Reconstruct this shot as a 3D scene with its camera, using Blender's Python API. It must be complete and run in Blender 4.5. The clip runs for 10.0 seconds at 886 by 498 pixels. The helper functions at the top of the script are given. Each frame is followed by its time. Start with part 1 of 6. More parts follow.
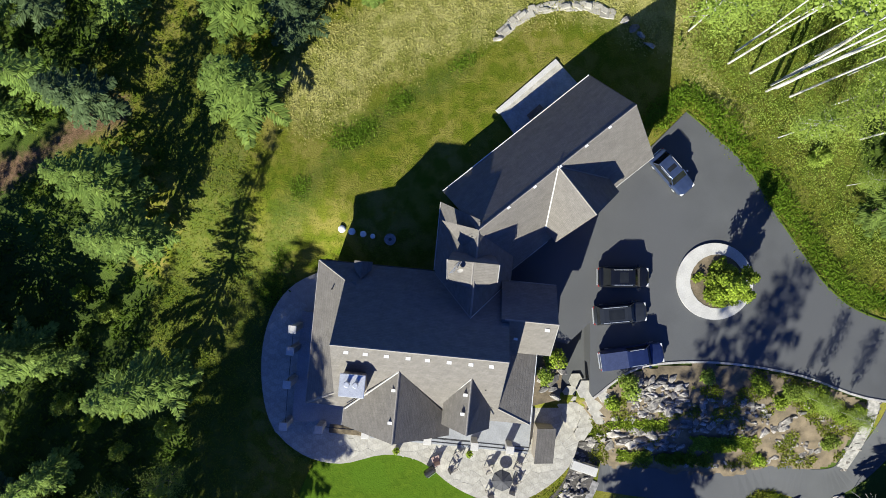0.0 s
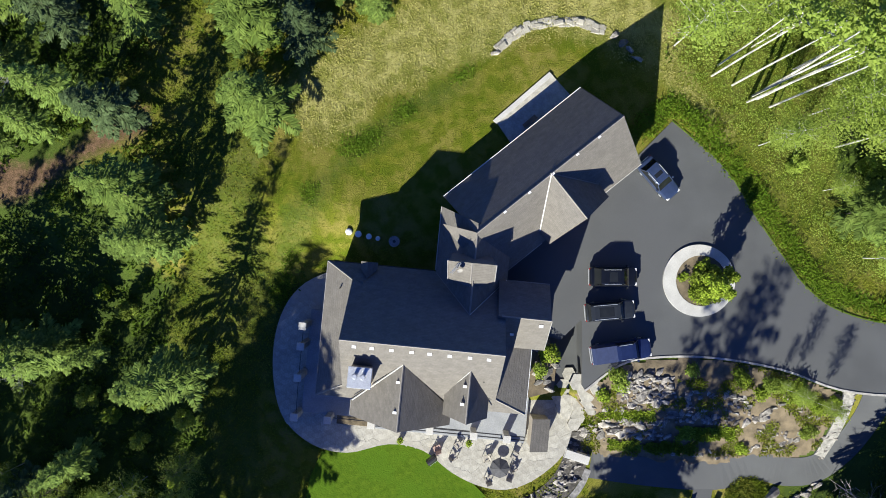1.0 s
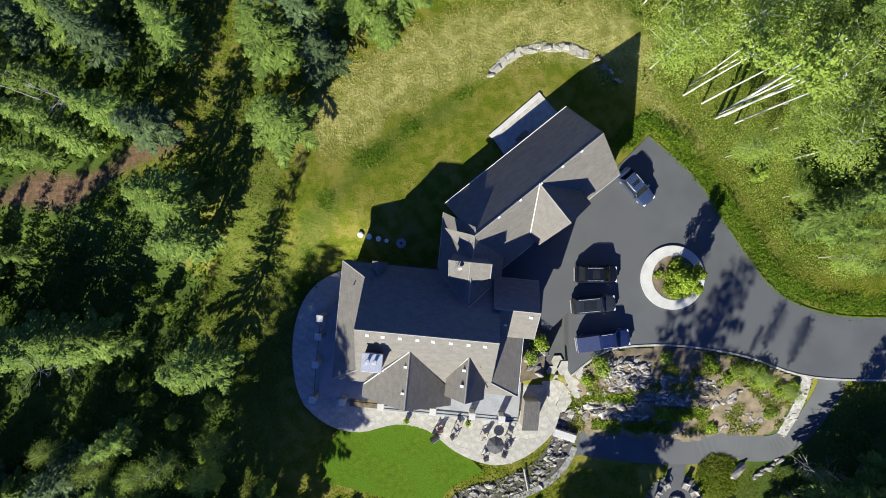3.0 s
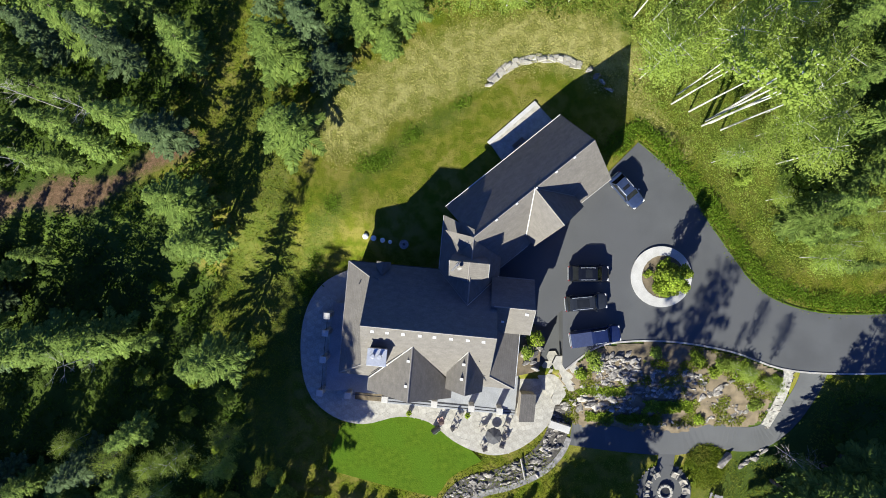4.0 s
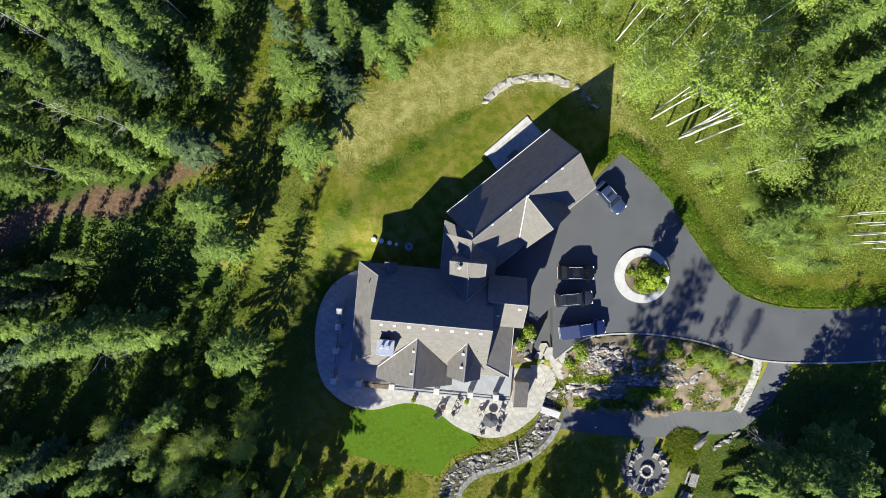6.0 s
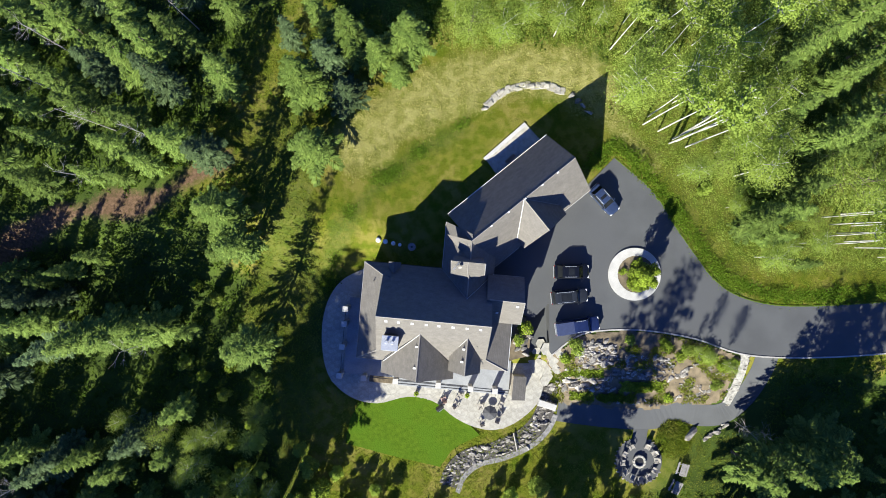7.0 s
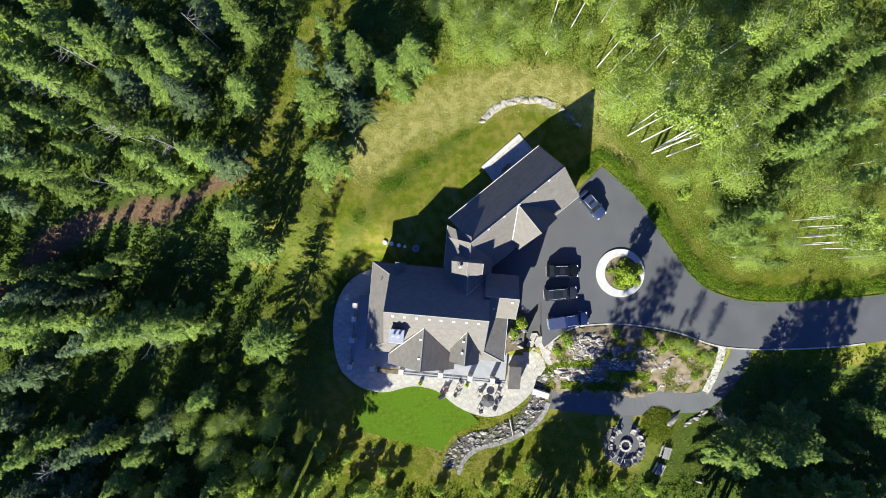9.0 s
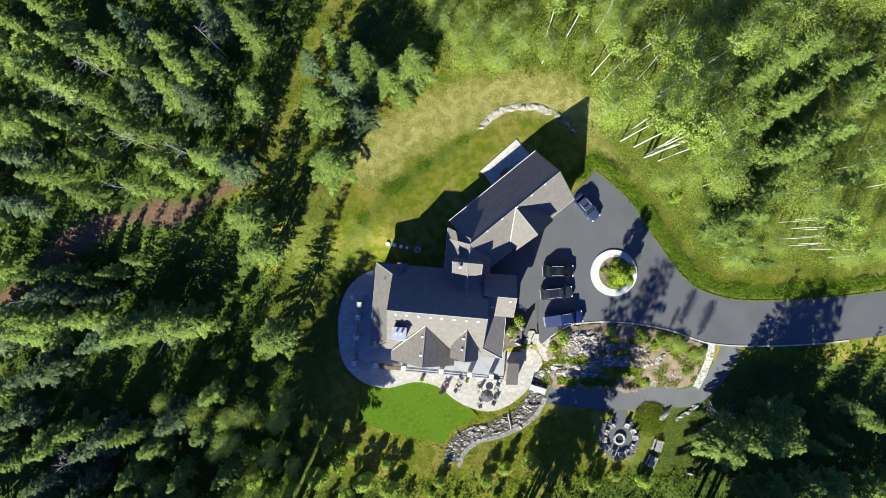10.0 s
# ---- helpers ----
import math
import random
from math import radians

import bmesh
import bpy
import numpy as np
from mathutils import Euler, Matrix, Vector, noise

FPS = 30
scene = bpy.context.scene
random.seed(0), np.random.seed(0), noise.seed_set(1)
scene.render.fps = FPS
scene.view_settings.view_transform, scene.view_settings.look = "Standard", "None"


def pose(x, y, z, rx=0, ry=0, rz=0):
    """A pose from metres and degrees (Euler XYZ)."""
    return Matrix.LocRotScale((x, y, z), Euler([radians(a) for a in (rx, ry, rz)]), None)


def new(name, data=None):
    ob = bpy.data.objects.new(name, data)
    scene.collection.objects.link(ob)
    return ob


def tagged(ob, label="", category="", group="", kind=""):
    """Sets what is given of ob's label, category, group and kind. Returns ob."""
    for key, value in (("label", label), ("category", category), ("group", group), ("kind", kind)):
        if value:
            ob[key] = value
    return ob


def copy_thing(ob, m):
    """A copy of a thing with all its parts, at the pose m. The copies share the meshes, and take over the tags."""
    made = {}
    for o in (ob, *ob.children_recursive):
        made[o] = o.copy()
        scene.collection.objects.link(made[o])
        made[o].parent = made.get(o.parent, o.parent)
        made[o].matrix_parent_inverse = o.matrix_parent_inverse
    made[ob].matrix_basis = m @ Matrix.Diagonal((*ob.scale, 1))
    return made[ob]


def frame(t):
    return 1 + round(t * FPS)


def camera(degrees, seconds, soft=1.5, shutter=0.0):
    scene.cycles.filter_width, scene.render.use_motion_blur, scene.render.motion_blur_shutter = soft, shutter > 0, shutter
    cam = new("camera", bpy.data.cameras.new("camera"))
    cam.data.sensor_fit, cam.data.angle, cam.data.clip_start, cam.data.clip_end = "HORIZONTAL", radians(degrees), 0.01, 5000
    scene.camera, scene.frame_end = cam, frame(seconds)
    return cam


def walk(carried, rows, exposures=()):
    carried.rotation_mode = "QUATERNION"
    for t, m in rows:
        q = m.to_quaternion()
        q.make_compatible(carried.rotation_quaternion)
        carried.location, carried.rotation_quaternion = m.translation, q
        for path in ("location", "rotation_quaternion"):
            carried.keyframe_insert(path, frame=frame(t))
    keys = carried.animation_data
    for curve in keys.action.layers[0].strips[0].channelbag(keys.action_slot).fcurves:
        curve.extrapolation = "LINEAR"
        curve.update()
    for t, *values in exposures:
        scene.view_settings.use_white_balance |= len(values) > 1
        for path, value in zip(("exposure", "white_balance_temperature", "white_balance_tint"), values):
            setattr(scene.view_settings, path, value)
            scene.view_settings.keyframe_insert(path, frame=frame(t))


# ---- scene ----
cam = camera(61.4, 10.0, soft=0.9)
METRES, EYE, TILT, LEAN, TURN = 46.0, 70.5, -90.0, 0.0, 0.0
ROWS = [
    (0.0, 0.0, 0.0, 0.0, 0.0, 0.0, 0.0),
    (0.5, -0.0008, -0.0494, 0.0011, 0.02, 0.0, 0.02),
    (1.0, -0.0016, -0.0993, 0.0023, 0.01, 0.03, 0.05),
    (1.5, -0.0024, -0.1493, 0.0034, 0.0, 0.03, 0.07),
    (2.0, -0.0031, -0.1994, 0.0038, 0.0, 0.03, 0.1),
    (2.5, -0.0038, -0.2501, 0.0045, 0.02, 0.01, 0.13),
    (4.0, -0.0059, -0.3993, 0.0077, 0.04, -0.01, 0.21),
    (4.5, -0.0062, -0.4497, 0.0088, 0.04, 0.0, 0.25),
    (5.0, -0.0066, -0.5005, 0.0093, 0.06, 0.01, 0.26),
    (5.5, -0.0076, -0.5506, 0.0105, 0.05, 0.02, 0.27),
    (7.0, -0.0144, -0.6995, 0.012, 0.01, 0.02, 0.39),
    (7.5, -0.0154, -0.7496, 0.0126, 0.02, 0.02, 0.43),
    (8.0, -0.0164, -0.7997, 0.0137, 0.03, 0.04, 0.46),
    (8.5, -0.0172, -0.8502, 0.0148, 0.03, 0.05, 0.5),
    (9.0, -0.0178, -0.8999, 0.0164, 0.04, 0.02, 0.52),
    (9.5, -0.0194, -0.9499, 0.0174, 0.01, 0.04, 0.56),
    (10.0, -0.0197, -0.9995, 0.0182, 0.04, 0.06, 0.59),
]
walk(cam, [(t, pose(0, 0, EYE, TILT, LEAN, TURN) @ pose(METRES * x, METRES * y, METRES * z, 90 + pitch, roll, yaw)) for t, x, y, z, yaw, pitch, roll in ROWS], [(0.0, 1.05), (5.0, 1.2), (10.0, 1.40)])

# ---- light ----
SUN_TO = Vector((0.425, 0.905, 0)).normalized()      # the way the shadows fall
SUN_EL = 30.0
world = bpy.data.worlds.new("world")
scene.world = world
world.use_nodes = True
_wn = world.node_tree.nodes
_sky = _wn.new("ShaderNodeTexSky")
_sky.sky_type, _sky.sun_disc = "NISHITA", False
_sky.altitude, _sky.air_density, _sky.dust_density, _sky.ozone_density = 1200, 1.0, 0.2, 3.0
_sky.sun_elevation = radians(SUN_EL)
_sky.sun_rotation = math.atan2(-SUN_TO.x, -SUN_TO.y)
_wn["Background"].inputs["Strength"].default_value = 0.076
_tone = _wn.new("ShaderNodeMix")          # a clear, deep blue mountain sky
_tone.data_type, _tone.blend_type = "RGBA", "MULTIPLY"
_tone.inputs["Factor"].default_value = 1.0
_tone.inputs[7].default_value = (0.26, 0.44, 0.97, 1)
world.node_tree.links.new(_sky.outputs[0], _tone.inputs[6])
world.node_tree.links.new(_tone.outputs[2], _wn["Background"].inputs["Color"])
sun = new("sun", bpy.data.lights.new("sun", "SUN"))
sun.data.energy, sun.data.angle, sun.data.color = 5.0, radians(0.5), (0.985, 0.97, 0.85)
_d = Vector((SUN_TO.x * math.cos(radians(SUN_EL)), SUN_TO.y * math.cos(radians(SUN_EL)), -math.sin(radians(SUN_EL))))
sun.matrix_world = Matrix.Translation((0, 0, 200)) @ _d.to_track_quat("-Z", "Y").to_matrix().to_4x4()


# ---- materials ----
def mat(name, c1, c2, scale=1.0, rough=0.85, metal=0.0, fine=12.0, bump=0.3, c3=None, big=0.12, obj=0.0, island=0.0, stretch=None):
    """Two colours mixed by noise at two scales, with relief; obj and island vary the value from piece to piece."""
    m = bpy.data.materials.new(name)
    m.use_nodes = True
    n, l = m.node_tree.nodes, m.node_tree.links
    b = n["Principled BSDF"]
    b.inputs["Roughness"].default_value, b.inputs["Metallic"].default_value = rough, metal
    co = n.new("ShaderNodeTexCoord")
    src = co.outputs["Object"]
    if stretch:
        mp = n.new("ShaderNodeMapping")
        mp.inputs["Scale"].default_value = stretch
        l.new(src, mp.inputs[0])
        src = mp.outputs[0]
    n1, n2 = n.new("ShaderNodeTexNoise"), n.new("ShaderNodeTexNoise")
    n1.inputs["Scale"].default_value, n1.inputs["Detail"].default_value = scale, 6
    n2.inputs["Scale"].default_value, n2.inputs["Detail"].default_value = fine, 4
    l.new(src, n1.inputs["Vector"]), l.new(src, n2.inputs["Vector"])
    mx = n.new("ShaderNodeMix")
    mx.data_type = "RGBA"
    ra = n.new("ShaderNodeMapRange")
    ra.inputs["From Min"].default_value, ra.inputs["From Max"].default_value = 0.35, 0.65
    l.new(n1.outputs["Fac"], ra.inputs["Value"])
    l.new(ra.outputs[0], mx.inputs["Factor"])
    mx.inputs[6].default_value, mx.inputs[7].default_value = (*c1, 1), (*c2, 1)
    col = mx.outputs[2]
    if c3:
        n3 = n.new("ShaderNodeTexNoise")
        n3.inputs["Scale"].default_value, n3.inputs["Detail"].default_value = big, 4
        l.new(src, n3.inputs["Vector"])
        rb = n.new("ShaderNodeMapRange")
        rb.inputs["From Min"].default_value, rb.inputs["From Max"].default_value = 0.45, 0.62
        l.new(n3.outputs["Fac"], rb.inputs["Value"])
        m3 = n.new("ShaderNodeMix")
        m3.data_type = "RGBA"
        l.new(rb.outputs[0], m3.inputs["Factor"]), l.new(col, m3.inputs[6])
        m3.inputs[7].default_value = (*c3, 1)
        col = m3.outputs[2]
    hs = n.new("ShaderNodeHueSaturation")
    l.new(col, hs.inputs["Color"])
    va = n.new("ShaderNodeMapRange")
    va.inputs["To Min"].default_value, va.inputs["To Max"].default_value = 0.72, 1.28
    l.new(n2.outputs["Fac"], va.inputs["Value"])
    val = va.outputs[0]
    for on, node, sock in ((obj, "ShaderNodeObjectInfo", "Random"), (island, "ShaderNodeNewGeometry", "Random Per Island")):
        if on:
            oi = n.new(node)
            vb = n.new("ShaderNodeMapRange")
            vb.inputs["To Min"].default_value, vb.inputs["To Max"].default_value = 1 - on, 1 + on
            l.new(oi.outputs[sock], vb.inputs["Value"])
            mu = n.new("ShaderNodeMath")
            mu.operation = "MULTIPLY"
            l.new(val, mu.inputs[0]), l.new(vb.outputs[0], mu.inputs[1])
            val = mu.outputs[0]
    l.new(val, hs.inputs["Value"])
    l.new(hs.outputs[0], b.inputs["Base Color"])
    if bump:
        bp = n.new("ShaderNodeBump")
        bp.inputs["Strength"].default_value, bp.inputs["Distance"].default_value = bump, 0.05
        l.new(n2.outputs["Fac"], bp.inputs["Height"])
        l.new(bp.outputs[0], b.inputs["Normal"])
    return m


def leafy(name, c1, c2, obj=0.25, island=0.35, rough=0.6, thin=0.25):
    """Foliage: colour varies from leaf to leaf and tree to tree; some light passes through."""
    m = mat(name, c1, c2, 0.5, rough, 0, 3.0, 0, obj=obj, island=island)
    n, l = m.node_tree.nodes, m.node_tree.links
    b = n["Principled BSDF"]
    b.inputs["Specular IOR Level"].default_value = 0.07
    tr = n.new("ShaderNodeBsdfTranslucent")
    l.new(b.inputs["Base Color"].links[0].from_socket, tr.inputs["Color"])
    ms = n.new("ShaderNodeMixShader")
    ms.inputs[0].default_value = thin
    l.new(b.outputs[0], ms.inputs[1]), l.new(tr.outputs[0], ms.inputs[2])
    l.new(ms.outputs[0], n["Material Output"].inputs["Surface"])
    return m


M_ASPHALT = mat("asphalt", (0.070, 0.073, 0.077), (0.088, 0.092, 0.096), 0.25, 0.9, 0, 25, 0.3, c3=(0.080, 0.083, 0.088), big=0.08)
M_SHINGLE = mat("roof shingles", (0.152, 0.141, 0.127), (0.180, 0.167, 0.151), 1.2, 0.9, 0, 7, 0.4, stretch=(1, 1, 2))


def add_courses(m, row=0.13, tab=0.32):
    """Overlapping shingle courses: rows up the slope, tabs of slightly different tone, a shadow line at each butt."""
    n, l = m.node_tree.nodes, m.node_tree.links
    b = n["Principled BSDF"]
    old = b.inputs["Base Color"].links[0].from_socket
    co = n.new("ShaderNodeTexCoord")
    sp, cb = n.new("ShaderNodeSeparateXYZ"), n.new("ShaderNodeCombineXYZ")
    ad = n.new("ShaderNodeMath")
    l.new(co.outputs["Object"], sp.inputs[0]), l.new(sp.outputs[0], ad.inputs[0]), l.new(sp.outputs[1], ad.inputs[1])
    l.new(ad.outputs[0], cb.inputs[0]), l.new(sp.outputs[2], cb.inputs[1])
    br = n.new("ShaderNodeTexBrick")
    br.inputs["Scale"].default_value, br.inputs["Brick Width"].default_value, br.inputs["Row Height"].default_value = 1.0, tab, row
    br.inputs["Mortar Size"].default_value = 0.012
    br.inputs["Color1"].default_value, br.inputs["Color2"].default_value, br.inputs["Mortar"].default_value = (0.93, 0.93, 0.93, 1), (1.05, 1.05, 1.045, 1), (0.83, 0.83, 0.83, 1)
    l.new(cb.outputs[0], br.inputs["Vector"])
    mx = n.new("ShaderNodeMix")
    mx.data_type, mx.blend_type = "RGBA", "MULTIPLY"
    mx.inputs["Factor"].default_value = 1.0
    l.new(old, mx.inputs[6]), l.new(br.outputs["Color"], mx.inputs[7]), l.new(mx.outputs[2], b.inputs["Base Color"])
    bp = n.new("ShaderNodeBump")
    bp.inputs["Strength"].default_value, bp.inputs["Distance"].default_value = 0.8, 0.05
    l.new(br.outputs["Color"], bp.inputs["Height"])
    if b.inputs["Normal"].links:
        l.new(b.inputs["Normal"].links[0].from_socket, bp.inputs["Normal"])
    l.new(bp.outputs[0], b.inputs["Normal"])


add_courses(M_SHINGLE)
M_RIDGE = mat("ridge cap", (0.20, 0.185, 0.17), (0.25, 0.23, 0.21), 3, 0.8)
M_VALLEY = mat("valley metal", (0.6, 0.6, 0.58), (0.68, 0.68, 0.66), 3, 0.5, 0.2)
M_WHITE = mat("white paint", (0.72, 0.72, 0.70), (0.8, 0.8, 0.78), 2, 0.6)
M_STUCCO = mat("wall stucco", (0.36, 0.31, 0.25), (0.42, 0.37, 0.30), 1.5, 0.9)
M_STONE = mat("grey stone", (0.26, 0.25, 0.24), (0.42, 0.40, 0.37), 0.9, 0.9, 0, 6, 0.5, obj=0.25)
M_FLAG = mat("flagstone", (0.32, 0.306, 0.270), (0.43, 0.412, 0.365), 1.4, 0.85, 0, 6, 0.3, obj=0.09)
M_GROUT = mat("joint sand", (0.31, 0.295, 0.262), (0.37, 0.35, 0.312), 2, 0.95)
M_CONC = mat("concrete", (0.42, 0.41, 0.39), (0.50, 0.49, 0.465), 0.8, 0.85, 0, 10, 0.2)
M_DECK = mat("deck membrane", (0.23, 0.24, 0.255), (0.29, 0.30, 0.315), 0.7, 0.7, 0, 8, 0.1)
M_ROUGH = mat("rough grass", (0.060, 0.105, 0.010), (0.115, 0.155, 0.020), 1.2, 0.95, 0, 6, 0.8)
M_LAWN = mat("mown lawn", (0.052, 0.104, 0.003), (0.078, 0.136, 0.006), 1.6, 0.9, 0, 7, 0.9, c3=(0.064, 0.128, 0.005), big=0.25)
for _m in (M_LAWN, M_ROUGH, M_SHINGLE, M_FLAG):
    _m.node_tree.nodes["Principled BSDF"].inputs["Specular IOR Level"].default_value = 0.15
M_BARK = mat("bark", (0.10, 0.075, 0.055), (0.16, 0.13, 0.10), 4, 0.95, 0, 20, 0.6)
M_BIRCH = mat("birch bark", (0.30, 0.29, 0.26), (0.66, 0.64, 0.59), 2.2, 0.8, 0, 12, 0.2)
M_DEAD = mat("dead wood", (0.30, 0.28, 0.25), (0.42, 0.40, 0.36), 3, 0.9)
M_METAL = mat("dark metal", (0.05, 0.05, 0.05), (0.08, 0.08, 0.08), 3, 0.4, 0.7)
M_GALV = mat("galvanised metal", (0.55, 0.57, 0.60), (0.66, 0.68, 0.70), 2, 0.35, 0.6)
M_WOOD = mat("stained wood", (0.16, 0.10, 0.06), (0.24, 0.16, 0.10), 3, 0.6, 0, 14, 0.2, stretch=(1, 1, 0.2))
M_GLASS = mat("window glass", (0.02, 0.025, 0.03), (0.03, 0.035, 0.04), 1, 0.08, 0, 2, 0)
M_ROCK = mat("granite", (0.11, 0.100, 0.088), (0.44, 0.41, 0.37), 1.3, 0.9, 0, 5, 0.8, obj=0.4)
M_RUBBLE = mat("broken stone", (0.12, 0.105, 0.09), (0.32, 0.29, 0.26), 2.0, 0.9, 0, 8, 0.4, island=0.35)
M_GRAVEL = mat("gravel", (0.16, 0.155, 0.15), (0.30, 0.29, 0.28), 3.0, 0.95, 0, 18, 0.9)
M_WALLSTONE = mat("field stone", (0.27, 0.25, 0.21), (0.43, 0.405, 0.345), 1.6, 0.9, 0, 7, 0.5, obj=0.16)
M_PALE = mat("pale rubble", (0.19, 0.185, 0.17), (0.36, 0.345, 0.315), 2.5, 0.95, 0, 14, 0.9)
M_SCREE = mat("dark wet gravel", (0.045, 0.042, 0.038), (0.11, 0.10, 0.09), 3.0, 0.95, 0, 18, 0.9)
M_SOIL = mat("garden soil", (0.105, 0.083, 0.052), (0.185, 0.145, 0.092), 1.2, 0.95, 0, 9, 0.8)
M_CHAIRW = mat("pale teak", (0.27, 0.25, 0.22), (0.36, 0.33, 0.29), 4, 0.8, 0, 20, 0.2)
M_CHAIRR = mat("faded red paint", (0.33, 0.22, 0.19), (0.40, 0.28, 0.24), 4, 0.7)
M_GREYWOOD = mat("weathered wood", (0.20, 0.19, 0.19), (0.30, 0.29, 0.28), 5, 0.85, 0, 20, 0.3)
M_PARASOL = mat("parasol cloth", (0.06, 0.06, 0.065), (0.085, 0.085, 0.09), 3, 0.9)
M_CARGLASS = mat("car glass", (0.012, 0.014, 0.016), (0.018, 0.02, 0.022), 1, 0.05, 0, 2, 0)
M_LAMP = mat("headlight", (0.6, 0.6, 0.6), (0.7, 0.7, 0.7), 2, 0.15)
M_TAIL = mat("tail light", (0.25, 0.02, 0.02), (0.3, 0.03, 0.03), 2, 0.2)
M_TYRE = mat("tyre", (0.02, 0.02, 0.02), (0.03, 0.03, 0.03), 4, 0.9)
M_BEDCOVER = mat("bed cover", (0.020, 0.032, 0.090), (0.026, 0.040, 0.105), 3, 0.6)


def paint(name, c):
    m = mat(name, c, tuple(v * 1.15 for v in c), 0.6, 0.28, 0.35, 3, 0)
    m.node_tree.nodes["Principled BSDF"].inputs["Coat Weight"].default_value = 0.7
    return m


M_PAINT_BLACK, M_PAINT_GREY = paint("black paint", (0.008, 0.009, 0.011)), paint("grey paint", (0.030, 0.034, 0.037))
M_PAINT_NAVY, M_PAINT_BLUE = paint("navy paint", (0.016, 0.027, 0.085)), paint("silver blue paint", (0.04, 0.06, 0.12))
M_NEEDLE = leafy("conifer needles", (0.104, 0.163, 0.034), (0.164, 0.230, 0.048), island=0.32, thin=0.25)
M_NEEDLE_B = leafy("blue conifer needles", (0.070, 0.110, 0.046), (0.104, 0.150, 0.062), island=0.32, thin=0.22)
M_LEAF = leafy("broad leaves", (0.235, 0.325, 0.052), (0.315, 0.395, 0.074), thin=0.5)
M_ASPEN = leafy("aspen leaves", (0.220, 0.305, 0.052), (0.300, 0.380, 0.074), obj=0.16, island=0.15, thin=0.45)
M_LUSH = leafy("lush grass blades", (0.105, 0.190, 0.014), (0.160, 0.245, 0.022), obj=0, island=0.25, thin=0.5)
M_BRUSH = leafy("undergrowth leaves", (0.062, 0.115, 0.012), (0.115, 0.170, 0.022), obj=0, island=0.3, thin=0.5)
M_GRASS = leafy("grass blades", (0.155, 0.205, 0.018), (0.225, 0.240, 0.040), obj=0, island=0.2, thin=0.5)
M_STRAW = leafy("straw blades", (0.34, 0.335, 0.100), (0.47, 0.44, 0.165), obj=0, island=0.18, thin=0.5)
M_SHRUB = leafy("shrub leaves", (0.160, 0.230, 0.022), (0.235, 0.300, 0.036))


# ---- mesh helpers ----
def mesh_of(name, bm, material):
    me = bpy.data.meshes.new(name)
    bm.to_mesh(me)
    bm.free()
    if material:
        me.materials.append(material)
    return me


def part(name, bm, material, parent, label="", m=None):
    ob = new(name, mesh_of(name, bm, material))
    ob.parent = parent
    if m is not None:
        ob.matrix_basis = m
    if label:
        ob["label"] = label
    return ob


def empty(name, m, label, category, group="", kind=""):
    ob = new(name)
    ob.empty_display_size = 0.2
    ob.matrix_basis = m
    return tagged(ob, label, category, group, kind)


def add_box(bm, x0, x1, y0, y1, z0, z1, bevel=0.0, m=None):
    r = bmesh.ops.create_cube(bm, size=1)
    for v in r["verts"]:
        v.co = Vector((x0 + (v.co.x + 0.5) * (x1 - x0), y0 + (v.co.y + 0.5) * (y1 - y0), z0 + (v.co.z + 0.5) * (z1 - z0)))
    if bevel:
        es = list({e for v in r["verts"] for e in v.link_edges})
        r = bmesh.ops.bevel(bm, geom=es, offset=bevel, segments=1, affect="EDGES")
    if m is not None:
        bmesh.ops.transform(bm, matrix=m, verts=r["verts"])
    return bm


def box(*a, **k):
    return add_box(bmesh.new(), *a, **k)


def add_prism(bm, pts, z0, z1):
    """A flat-topped body over the outline pts."""
    top = [bm.verts.new((x, y, z1)) for x, y in pts]
    low = [bm.verts.new((x, y, z0)) for x, y in pts]
    bm.faces.new(top)
    bm.faces.new(low[::-1])
    for i in range(len(pts)):
        j = (i + 1) % len(pts)
        bm.faces.new((top[j], top[i], low[i], low[j]))
    bmesh.ops.recalc_face_normals(bm, faces=bm.faces)
    return bm


def prism(pts, z0, z1):
    return add_prism(bmesh.new(), pts, z0, z1)


def slab(pts, thick):
    """A sloping plate: the outline pts in space, thick downwards."""
    bm = bmesh.new()
    top = [bm.verts.new(p) for p in pts]
    low = [bm.verts.new((p[0], p[1], p[2] - thick)) for p in pts]
    bm.faces.new(top)
    bm.faces.new(low[::-1])
    for i in range(len(pts)):
        j = (i + 1) % len(pts)
        bm.faces.new((top[j], top[i], low[i], low[j]))
    bmesh.ops.recalc_face_normals(bm, faces=bm.faces)
    return bm


def add_tube(bm, a, b, r0, r1, n=6):
    a, b = Vector(a), Vector(b)
    q = (b - a).to_track_quat("Z", "Y").to_matrix()
    ring = [[bm.verts.new(p + q @ Vector((r * math.cos(2 * math.pi * i / n), r * math.sin(2 * math.pi * i / n), 0))) for i in range(n)] for p, r in ((a, r0), (b, r1))]
    for i in range(n):
        j = (i + 1) % n
        bm.faces.new((ring[0][i], ring[0][j], ring[1][j], ring[1][i]))
    bm.faces.new(ring[1])
    bm.faces.new(ring[0][::-1])
    return bm


def tube(*a, **k):
    return add_tube(bmesh.new(), *a, **k)


